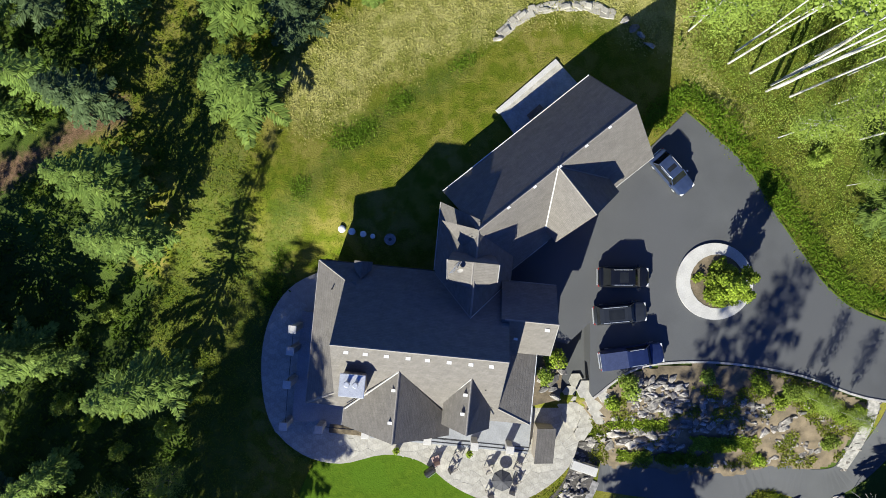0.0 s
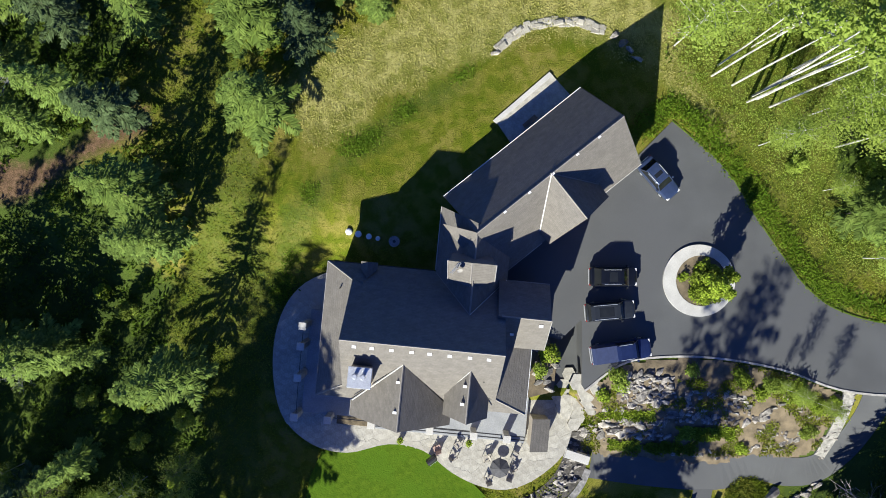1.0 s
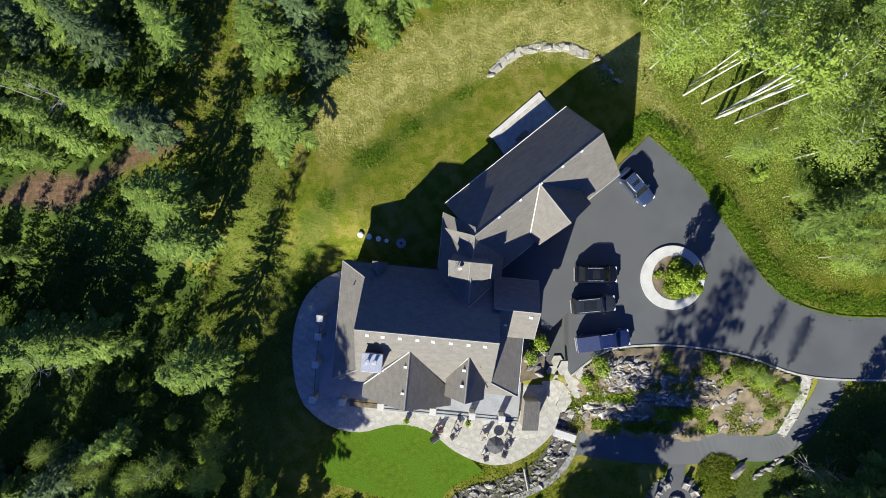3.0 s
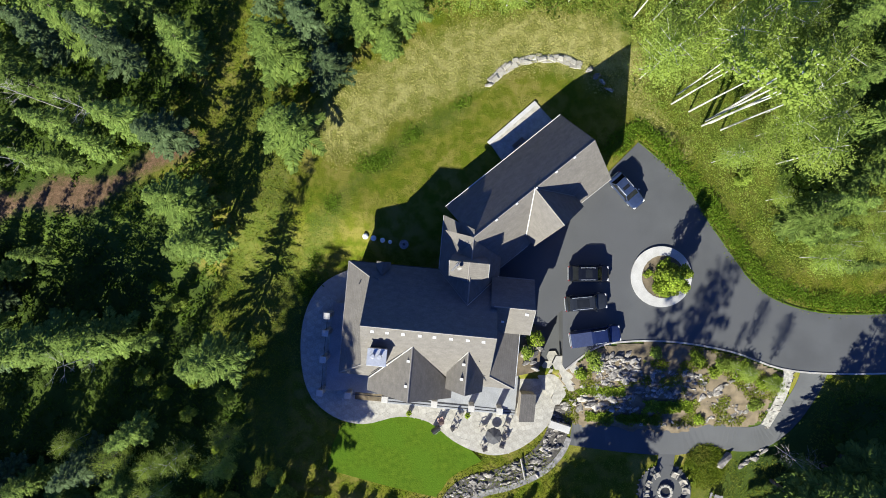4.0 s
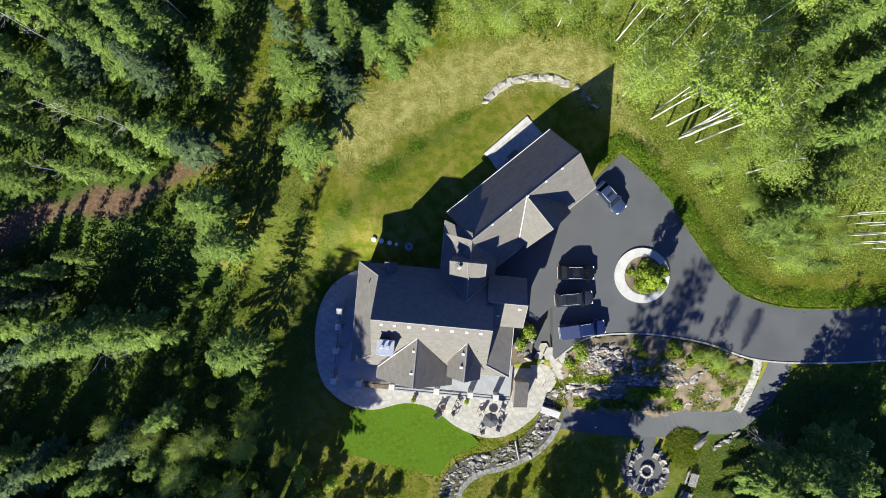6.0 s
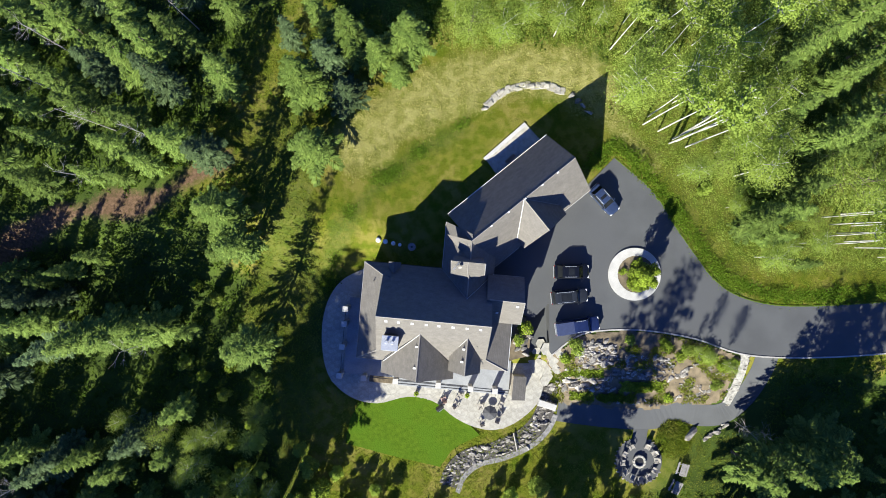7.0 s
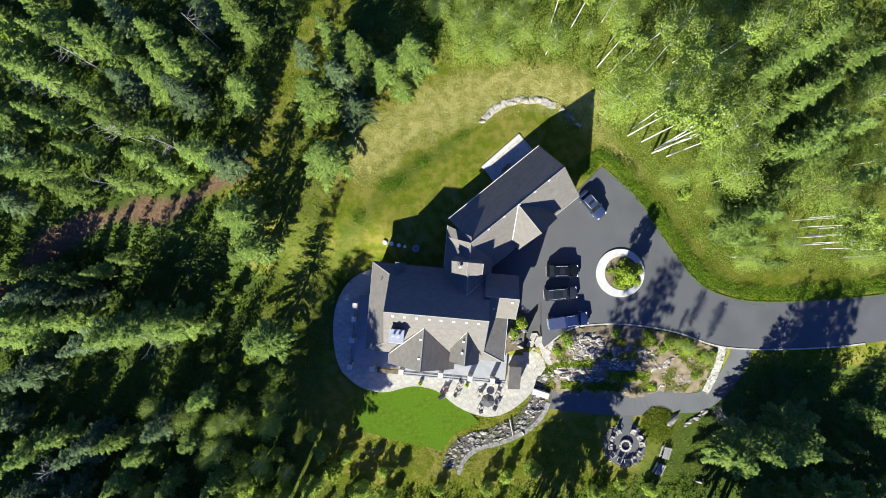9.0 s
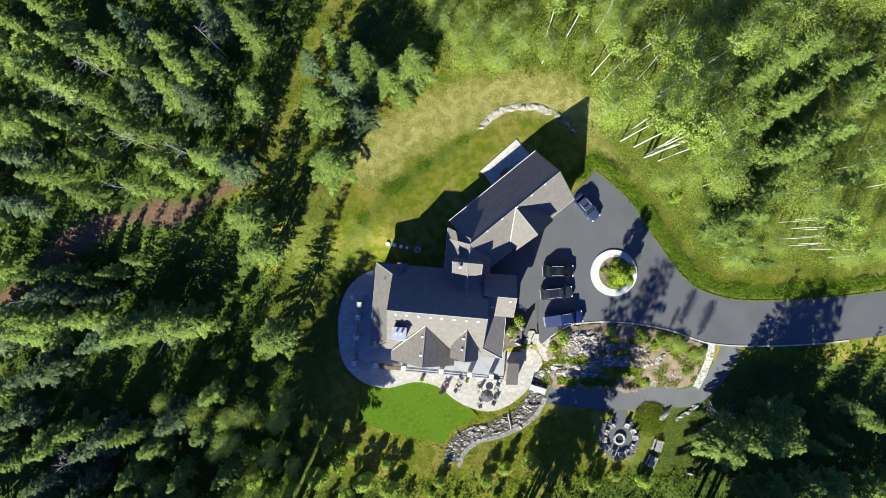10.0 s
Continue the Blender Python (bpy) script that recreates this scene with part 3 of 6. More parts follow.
for u in (-7.75, -6.2, -4.5, -2.75, -1.2, 0.55, 2.3, 3.95):
    vent(u, -0.55, rz(0.55) + 0.05)
for p in (3.1, 5.9, 8.6, 11.4, 13.9):
    vent(p, -0.1, GR - 0.08, GM, 0.2)
vent(8.55, 2.5, 7.75, w=0.3)
vent(1.2, 3.2, 7.1, w=0.28), vent(6.1, 1.4, 6.6, w=0.24)
for u, v in ((-3.75, -3.6), (-3.8, -6.3)):
    vent(u, v, Z1 - 0.3, w=0.26)
for u, v in ((2.2, -3.4), (2.1, -5.0)):
    vent(u, v, Z1 - 0.4, w=0.26)
# small pipe vents
for u, v, z in ((3.9, -3.0, 7.6), (4.6, -5.6, 4.9), (-10.2, 4.0, 4.8)):
    part("vent_pipe", tube((u, v, z - 0.3), (u, v, z + 0.35), 0.06, 0.06), M_METAL, house)
# small gable over the north eave
roof([(-7.7, 5.2, 5.6), (-7.7, 6.7, 5.6), (-8.5, 6.7, 4.7), (-8.5, 6.0, 4.7)])
roof([(-7.7, 5.2, 5.6), (-6.9, 6.0, 4.7), (-6.9, 6.7, 4.7), (-7.7, 6.7, 5.6)])

# chimney stack with a metal cap
chimney = part("chimney", box(-8.0, -6.15, -4.1, -2.45, 4.5, 10.1, bevel=0.06), M_STUCCO, house, "broad plastered chimney with a bright metal cap")
part("chimney_cap", box(-8.12, -6.03, -4.22, -2.33, 10.1, 10.28, bevel=0.04), M_GALV, chimney, "pale galvanised metal cap")
for u in (-7.45, -6.75):
    part("flue", tube((u, -3.1, 10.2), (u, -3.1, 10.75), 0.16, 0.16, n=10), M_METAL, chimney)
    part("flue_hood", tube((u, -3.1, 10.78), (u, -3.1, 10.92), 0.26, 0.2, n=10), M_GALV, chimney)
part("chimney_base", box(-8.15, -6.0, -4.7, -4.1, 4.5, 6.4, bevel=0.05), M_STUCCO, chimney)

# stair tower between house and garage, with a prow roof
TZ = 8.5
tower = part("tower_wall", prism([(0.1, 6.5), (1.85, 5.9), (3.5, 6.5), (3.5, 7.7), (0.1, 7.7)], 4.5, TZ - 1.15), M_STUCCO, house)
part("roof_slope", slab([(1.85, 5.3, TZ - 0.9), (1.8, 7.6, TZ + 0.35), (-0.35, 7.6, TZ + 0.1), (-0.2, 6.0, TZ - 0.75)], 0.2), M_SHINGLE, house)
part("roof_slope", slab([(1.85, 5.3, TZ - 0.9), (3.95, 6.1, TZ - 0.7), (3.95, 7.6, TZ + 0.1), (1.8, 7.6, TZ + 0.35)], 0.2), M_SHINGLE, house)
part("roof_slope", slab([(-0.35, 7.6, TZ + 0.1), (1.8, 7.6, TZ + 0.35), (3.95, 7.6, TZ + 0.1), (3.6, 8.3, TZ - 1.6), (0.0, 8.3, TZ - 1.6)], 0.2), M_SHINGLE, house)
cap((1.85, 5.3, TZ - 0.88), (1.8, 7.6, TZ + 0.37), w=0.24)
for (a, b) in (((-0.4, 7.65, TZ + 0.1), (-0.25, 5.95, TZ - 0.75)), ((4.0, 7.6, TZ + 0.1), (4.0, 6.1, TZ - 0.7))):
    gutter(a, b, None, M_STONE)
mast = part("aerial_mast", tube((0.5, 7.0, TZ - 1), (0.5, 7.0, TZ + 0.85), 0.035, 0.03), M_GALV, house)
dish = bmesh.new()
bmesh.ops.create_uvsphere(dish, u_segments=12, v_segments=8, radius=0.3)
bmesh.ops.delete(dish, geom=[v for v in dish.verts if v.co.z > -0.1], context="VERTS")
bmesh.ops.scale(dish, vec=(1, 1, 0.5), verts=dish.verts)
part("satellite_dish", dish, M_STONE, house, "grey satellite dish on a mast", pose(0.75, 6.75, TZ + 0.5, 55, 0, 20))
for k, (u, z) in enumerate(((0.15, 0.3), (0.3, 0.55), (0.1, 0.75))):
    part("aerial_arm", tube((u - 0.2, 7.0 - 0.5, TZ + z), (u + 0.5, 7.0 + 0.5, TZ + z), 0.02, 0.02, n=4), M_GALV, house)


# windows and doors of the fronts
def opening(u, v, z, w, h, turn, door=False, m=None):
    """A framed pane or door set in a wall; turn 0 faces south."""
    mm = (m or Matrix()) @ pose(u, v, z, 0, 0, turn)
    f = bmesh.new()
    for x0, x1, z0, z1 in ((-w / 2 - 0.09, -w / 2, -0.09, h + 0.09), (w / 2, w / 2 + 0.09, -0.09, h + 0.09), (-w / 2, w / 2, h, h + 0.09), (-w / 2, w / 2, -0.09, 0), (-0.03, 0.03, 0, h)):
        add_box(f, x0, x1, -0.08, 0.06, z0, z1)
    win = part("door" if door else "window", f, M_WHITE, house, m=mm)
    part("panel" if door else "pane", box(-w / 2, w / 2, -0.02, 0.02, 0, h), M_WOOD if door else M_GLASS, win)


for u, w in ((-6.3, 1.6), (-3.4, 2.0), (-0.6, 1.6)):
    opening(u, -7.63, 0.9, w, 1.6, 0), opening(u, -7.63, -2.7, w, 2.1, 0)
for u in (2.5, 6.2):
    opening(u, -6.33 if u < 4 else -5.93, 1.0, 1.6, 1.6, 0), opening(u, -6.33 if u < 4 else -5.93, -2.7, 1.8, 2.1, 0)
for v in (-4, -1, 2.2):
    opening(-11.23, v, 0.9, 1.6, 1.6, -90), opening(-11.23, v, -2.7, 1.6, 2.1, -90)
opening(9.03, 3.1, 0.05, 1.8, 2.3, 90, True), opening(7.93, -3, 1.0, 1.5, 1.4, 90)
for p in (2.6, 14.2):
    opening(p, -4.23, 0.05, 2.6, 2.2, 0, True, GM)
opening(7.0, -4.73, 0.05, 2.6, 2.2, 0, True, GM), opening(10.2, -4.73, 0.05, 2.6, 2.2, 0, True, GM)
opening(5.5, 4.23, 0.9, 1.4, 1.3, 180, False, GM), opening(11.0, 4.23, 0.05, 1.8, 2.1, 180, False, GM)
opening(-5.5, 5.93, 1.0, 1.4, 1.4, 180), opening(-1.02, 9, 1.0, 1.4, 1.4, -90)

# terrace round the lower storey, with steps
TERR = [(-14.0, -9.75), (-6.2, -9.75), (-6.2, -10.15), (9.5, -10.15), (9.5, -5.9), (-11.2, -5.9), (-11.2, 1.0), (-14.0, 1.0)]
terrace = tagged(new("terrace", mesh_of("terrace", prism(TERR, -4.2, -2.9), M_DECK)), "smooth grey concrete terrace along the house", "terrace", kind="structure")
terrace.matrix_basis = HM
for k in range(2):
    part("step", box(-6.2, 9.5, -10.5 - 0.34 * k, -10.16 - 0.34 * k, -4.2, -3.06 - 0.17 * k, bevel=0.02), M_DECK, terrace)
    # Thin dark strip that draws a line along each step edge.
    part("nosing", box(-6.2, 9.5, -10.22 - 0.38 * k, -10.12 - 0.38 * k, -2.97 - 0.15 * k, -2.885 - 0.16 * k), M_METAL, terrace, "dark strip along the step edge")
part("flower_bed", box(-10.3, -6.95, -10.75, -9.8, -4.2, -3.32, bevel=0.03), M_SOIL, terrace, "brown soil flower bed")
pillar_group = "pillars round the terrace"
for k, (u, v) in enumerate(((-14.1, -0.4), (-14.1, -2.45), (-14.1, -5.6), (-14.2, -9.7), (-10.9, -9.8), (-6.45, -9.85), (-0.5, -9.85), (4.0, -9.95), (7.4, -9.95))):
    top = 0.9 if k < 3 else (0.2 if k == 3 else -0.35)
    p = empty("pillar", HM @ pose(u, v, -3.6), "square stone pillar with a white cap beside the terrace", "pillar", pillar_group)
    part("shaft", box(-0.3, 0.3, -0.3, 0.3, 0, top + 3.5, bevel=0.03), M_STONE, p)
    part("cap", box(-0.38, 0.38, -0.38, 0.38, top + 3.5, top + 3.62, bevel=0.03), M_CONC, p, "white cap stone")
for (v0, v1) in ((-0.7, -2.15), (-2.75, -5.3), (-5.9, -9.4)):
    r = tagged(new("handrail", mesh_of("handrail", tube((-14.1, v0, 0.2), (-14.1, v1, 0.2 if v1 > -9 else -0.3), 0.03, 0.03), M_METAL)), "thin dark metal rail between stone pillars", "rail", "rails between the pillars")
    r.matrix_basis = HM
for (u0, u1) in ((-10.5, -6.85), (-6.05, -0.9), (-0.1, 3.6)):
    r = tagged(new("handrail", mesh_of("handrail", tube((u0, -9.85, -1.9), (u1, -9.85, -1.9), 0.05, 0.05), M_METAL)), "thin dark metal rail between stone pillars", "rail", "rails between the pillars")
    r.matrix_basis = HM

# ---- trees ----
def kites(name, pos, dirs, nor, length, width, material):
    """Small two-triangle sprays: base, two sides and tip."""
    pos, dirs, nor = np.array(pos), np.array(dirs), np.array(nor)
    dirs /= np.linalg.norm(dirs, axis=1)[:, None]
    side = np.cross(dirs, nor)
    side /= np.maximum(np.linalg.norm(side, axis=1)[:, None], 1e-6)
    L, W = np.array(length)[:, None], np.array(width)[:, None]
    up = np.cross(side, dirs)
    v = np.stack([pos, pos + dirs * L * 0.45 + side * W - up * W * 0.3, pos + dirs * L, pos + dirs * L * 0.45 - side * W - up * W * 0.3], 1).reshape(-1, 3)
    n = len(pos)
    f = np.arange(4 * n).reshape(n, 4)
    f = np.concatenate([f[:, [0, 1, 2]], f[:, [0, 2, 3]]])
    me = bpy.data.meshes.new(name)
    me.from_pydata(v.tolist(), [], f.tolist())
    me.materials.append(material)
    return me


def conifer_meshes(rng, H, R, bare, material, dens=1.0):
    """Trunk and crown of a spruce or fir, H high: whorls of separate boughs, each a flat drooping frond with a toothed edge."""
    bm = bmesh.new()
    lean = Vector((rng.uniform(-0.3, 0.3), rng.uniform(-0.3, 0.3), 0))
    add_tube(bm, (0, 0, -0.6), lean * 0.5 + Vector((0, 0, H * 0.5)), H * 0.013, H * 0.008, 7)
    add_tube(bm, lean * 0.5 + Vector((0, 0, H * 0.5)), lean + Vector((0, 0, H * 0.98)), H * 0.008, 0.02, 6)
    pos, dirs, nor, le, wi = [], [], [], [], []
    z = H * bare
    heavy = rng.uniform(0, 6.28)
    while z < H * 0.985:
        f = (z - H * bare) / (H * (1 - bare))
        prof = min(1.0, 0.5 + f * 3) * (1 - f) ** 0.85
        nb = rng.choice((5, 6, 7)) if f < 0.7 else 5
        az0 = rng.uniform(0, 6.28)
        for b in range(nb):
            az = az0 + b * 6.283 / nb + rng.uniform(-0.35, 0.35)
            L = R * prof * rng.choice((0.5, 0.75, 1.0, 1.15, 1.4)) * (0.9 + 0.18 * math.cos(az - heavy)) + 0.25
            z0 = z + rng.uniform(-0.25, 0.25)
            base = np.array([lean.x * z0 / H, lean.y * z0 / H, z0])
            out = np.array([math.cos(az), math.sin(az), 0.0])
            s = np.array([-math.sin(az), math.cos(az), 0.0])
            up0, droop = 0.55 * f + rng.uniform(-0.12, 0.12), rng.uniform(0.30, 0.55)
            roll = rng.uniform(-0.35, 0.35)
            nrm = np.array([0, 0, 1.0]) + s * roll + out * rng.uniform(0.05, 0.35)
            ns = max(4, int(L * 3.5 * dens))
            for k in range(ns):
                t = 0.16 + 0.84 * (k + rng.uniform(0.2, 0.8)) / ns
                p = base + out * L * t + np.array([0, 0, L * (up0 * t - droop * t * t + 0.16 * t ** 4)])
                d = out + np.array([0, 0, up0 - 2 * droop * t + 0.5 * t ** 3])
                wide = (0.46 * (1 - t) ** 0.8 + 0.09) * (L * 0.75 + 0.35) * min(1, 0.3 + 2.2 * t)
                for sg in (-1, 1):
                    q = d * rng.uniform(0.55, 0.95) + s * sg * rng.uniform(0.75, 1.0) + np.array([0, 0, -0.22 - roll * sg * 0.5 + rng.uniform(-0.2, 0.1)])
                    pos.append(p), dirs.append(q), nor.append(nrm + np.array([rng.uniform(-0.22, 0.22), rng.uniform(-0.22, 0.22), 0]))
                    le.append(wide * rng.uniform(0.75, 1.25) + 0.12), wi.append(rng.uniform(0.09, 0.19) * (0.65 + 0.18 * L))
            pos.append(base + out * L * 0.86 + np.array([0, 0, L * (up0 * 0.86 - droop * 0.74 + 0.09)])), dirs.append(out + np.array([0, 0, -0.15])), nor.append(nrm), le.append(0.3 + 0.1 * L), wi.append(0.10)
        z += rng.uniform(0.62, 1.12) * (1.15 - 0.6 * f)
    return mesh_of("trunk", bm, M_BARK), kites("crown", pos, dirs, nor, le, wi, material)


def aspen_meshes(rng, H, R, bare, bark, material, count=2600, size=0.27):
    """A slender birch or aspen: pale trunk, rising limbs and an airy, feathery crown of small leaves."""
    bm = bmesh.new()
    bend = Vector((rng.uniform(-0.5, 0.5), rng.uniform(-0.5, 0.5), 0))
    pts = [Vector((0, 0, -0.5)), bend * 0.3 + Vector((0, 0, H * 0.35)), bend * 0.8 + Vector((0, 0, H * 0.7)), bend + Vector((0, 0, H * 0.97))]
    rad = [H * 0.0058, H * 0.0046, H * 0.0028, 0.02]
    for a, b, ra, rb in zip(pts, pts[1:], rad, rad[1:]):
        add_tube(bm, a, b, ra, rb, 6)
    pos, dirs, nor, le, wi = [], [], [], [], []
    limbs = 44
    for i in range(limbs):
        f = bare + (0.97 - bare) * ((i + rng.random()) / limbs) ** 0.9
        g = (f - bare) / (1 - bare)
        L = R * (0.35 + 1.0 * math.sin(math.pi * min(0.12 + 0.8 * g, 0.97))) * rng.uniform(0.6, 1.15)
        az = i * 2.4 + rng.uniform(-0.5, 0.5)
        a = bend * f + Vector((0, 0, H * f))
        b = a + Vector((math.cos(az) * L, math.sin(az) * L, L * rng.uniform(0.25, 0.8)))
        if i % 2 == 0:
            add_tube(bm, a, b, 0.035, 0.012, 4)
        for _ in range(int(count / limbs * (0.5 + L / R * 0.5))):
            t = rng.uniform(0.15, 1.08) ** 0.7
            sp = 0.16 + 0.26 * t * L * 0.6
            p = a.lerp(b, t) + Vector((rng.gauss(0, sp), rng.gauss(0, sp), rng.gauss(-0.05, sp * 0.8)))
            pos.append(p[:]), dirs.append((rng.uniform(-1, 1), rng.uniform(-1, 1), rng.uniform(-0.9, 0.4)))
            nor.append((math.cos(az) * 0.5 + rng.uniform(-0.5, 0.5), math.sin(az) * 0.5 + rng.uniform(-0.5, 0.5), 0.8))
            s = rng.uniform(0.7, 1.35) * size
            le.append(s * 1.2), wi.append(s * 0.26)
    return mesh_of("trunk", bm, bark), kites("crown", pos, dirs, nor, le, wi, material)


def leaf_cloud(rng, blobs, count, size, material, name="crown"):
    """Leaves on the shells of uneven clumps."""
    pos, dirs, nor, le, wi = [], [], [], [], []
    tot = sum(r ** 2 for _, r in blobs)
    for c, r in blobs:
        for _ in range(int(count * r * r / tot)):
            d = np.array([rng.gauss(0, 1), rng.gauss(0, 1), rng.gauss(0, 1)])
            d /= np.linalg.norm(d)
            rr = r * (0.55 + 0.45 * rng.random() ** 0.6) * (1 + 0.25 * noise.noise(Vector(d * 2.2) + Vector(c)))
            p = np.array(c) + d * rr * np.array([1, 1, 0.85])
            pos.append(p)
            dirs.append([rng.uniform(-1, 1), rng.uniform(-1, 1), rng.uniform(-0.7, 0.5)])
            nor.append(d * 0.6 + np.array([rng.uniform(-0.6, 0.6), rng.uniform(-0.6, 0.6), 0.7]))
            s = rng.uniform(0.7, 1.3) * size
            le.append(s), wi.append(s * 0.42)
    return kites(name, pos, dirs, nor, le, wi, material)


def broadleaf_meshes(rng, H, R, bare, bark, material, count=2600, size=0.48, girth=1.0):
    bm = bmesh.new()
    bend = Vector((rng.uniform(-0.6, 0.6), rng.uniform(-0.6, 0.6), 0))
    pts = [Vector((0, 0, -0.5)), bend * 0.4 + Vector((0, 0, H * 0.4)), bend + Vector((0, 0, H * 0.72)), bend * 1.2 + Vector((0, 0, H * 0.94))]
    rad = [H * 0.0046 * girth, H * 0.0036 * girth, H * 0.0022 * girth, 0.02]
    for a, b, ra, rb in zip(pts, pts[1:], rad, rad[1:]):
        add_tube(bm, a, b, ra, rb, 6)
    blobs = []
    for i in range(11):
        f = bare + (1 - bare) * (i + rng.random()) / 11
        az = i * 2.4 + rng.uniform(-0.4, 0.4)
        w = R * math.sin(math.pi * min(max((f - bare) / (1 - bare), 0.08), 0.93) ** 0.8)
        c = bend * f + Vector((math.cos(az) * w * 0.62, math.sin(az) * w * 0.62, H * f * 0.97))
        blobs.append((tuple(c), R * rng.uniform(0.34, 0.52) * (1.1 - 0.4 * f)))
        st = bend * f + Vector((0, 0, H * f * 0.97 - w * 0.8))
        add_tube(bm, st, c, H * 0.0045, 0.02, 5)
    blobs.append((tuple(pts[-1]), R * 0.3))
    return mesh_of("trunk", bm, bark), leaf_cloud(rng, blobs, count, size, material)


def plant(name, meshes, x, y, scale, turn, label, category, group=""):
    t = empty(name, pose(x, y, ground_z(x, y) - 0.1, 0, 0, turn) @ Matrix.Diagonal((scale, scale, scale, 1)), label, category, group)
    for me in meshes:
        ob = new(me.name.split(".")[0], me)
        ob.parent = t
    return t


_rng = random.Random(7)
CON = [conifer_meshes(_rng, 20, r, b, m) for r, b, m in ((3.3, 0.10, M_NEEDLE), (3.0, 0.14, M_NEEDLE), (3.7, 0.06, M_NEEDLE), (3.3, 0.10, M_NEEDLE_B), (3.5, 0.08, M_NEEDLE), (3.6, 0.08, M_NEEDLE_B))]
PINE = conifer_meshes(random.Random(19), 20, 3.8, 0.50, M_NEEDLE, 1.2)
TALL = conifer_meshes(_rng, 20, 3.6, 0.30, M_NEEDLE, 1.2)
BRO = [broadleaf_meshes(_rng, 15, r, b, k, M_LEAF) for r, b, k in ((3.0, 0.30, M_BIRCH), (2.6, 0.38, M_BIRCH), (3.4, 0.22, M_BARK))]
BRO += [broadleaf_meshes(_rng, 15, r, 0.88, M_BIRCH, M_ASPEN, 420, 0.22, 1.15) for r in (1.5, 1.2)]
BRO += [broadleaf_meshes(_rng, 15, r, 0.08, M_BARK, m, 2400, 0.72) for r, m in ((5.2, M_LEAF), (4.6, M_SHRUB), (5.6, M_LEAF))]
ASPEN = [aspen_meshes(_rng, 15, r, b, k, M_ASPEN, 3400, 0.215) for r, b, k in ((2.3, 0.30, M_BIRCH), (2.0, 0.22, M_BIRCH), (2.6, 0.16, M_BARK), (1.8, 0.42, M_BIRCH))]

CONIFERS = "conifers of the surrounding wood"


def conifer(x, y, h, k=None, slim=1.0):
    k = _rng.choice((0, 1, 2, 4, 0, 1, 2, 4, 2) if x > -30 else (0, 1, 2, 4, 3, 0, 1, 2, 5)) if k is None else k
    t = plant("conifer_tree", PINE if k == 8 else TALL if k == 9 else CON[k], x, y, h / 20, _rng.uniform(0, 360), "tall dark green conifer with drooping boughs" if k not in (3, 5) else "tall bluish green conifer with drooping boughs", "tree", CONIFERS)
    slim *= _rng.uniform(0.66, 1.06) if k < 8 else 1.0
    t.scale = (t.scale.x * slim, t.scale.y * slim * _rng.uniform(0.9, 1.1), t.scale.z)
    t.rotation_euler = (radians(_rng.uniform(-4, 4)), radians(_rng.uniform(-4, 4)), t.rotation_euler.z)


def broadleaf(x, y, h, k=None):
    k = (_rng.randrange(3) if h > 6 else _rng.choice((5, 6, 7))) if k is None else k
    plant("broadleaf_tree", BRO[k], x, y, h / 15, _rng.uniform(0, 360), "light green birch with slender white trunk" if k < 2 else "light green broadleaf tree" if k == 2 else "low bushy light green broadleaf sapling", "tree", "broadleaf trees of the wood")



def aspen(x, y, h, k=None):
    k = _rng.randrange(4) if k is None else k
    t = plant("aspen_tree", ASPEN[k], x, y, h / 15, _rng.uniform(0, 360), "slender light green aspen with an airy crown" if k != 2 else "bushy light green aspen with an airy crown", "tree", "aspens of the wood")
    w = _rng.uniform(0.9, 1.25)
    t.scale = (t.scale.x * w, t.scale.y * w, t.scale.z)


# ---- woods ----
def open_ground(x, y, r=0.0):
    """True where no wood grows: house, drive, meadow, lawn, paths."""
    if inside(x, y, drive_outline):
        return True
    if -20 - r + 3.5 * noise.noise(Vector((y * 0.17, x * 0.1, 2))) < x < 24 + r and -24 - r < y < 20 + r and not (x < -12.5 - r and y < -2):
        return True
    if inside(x, y, GLADE):
        return True
    if near_line(x, y, DIRT) < 2.4 + 1.8 * r or near_line(x, y, TRAIL) < 3.0 + 1.3 * r or (-13 < x < 21.5 and 19 < y < 27.5 - r) or near_line(x, y, DRY) < 4.0 + r:
        return True
    if near_line(x, y, [(23, 13), (31, 3.5), (36, -3.6), (43, -7), (90, -5)]) < 4.6 + r or near_line(x, y, [(15, -12), (27, -10), (47, -13), (90, -9)]) < 4 + r:
        return True
    if x > 12 and x < 47 and -36 - r < y < -8:
        return True
    if -19 - r < x < 24 + r and -37 - r < y < -19:
        return True
    return False


def gap(x, y):
    """Bare shaded ground under the eastern conifers."""
    return inside(x, y, [(39.5, 7.5), (48.5, 6.5), (48.5, 13.5), (40.0, 14.0)]) or inside(x, y, [(44.5, 18.5), (55, 18.5), (55, 26), (44.5, 25)])


TREES = []
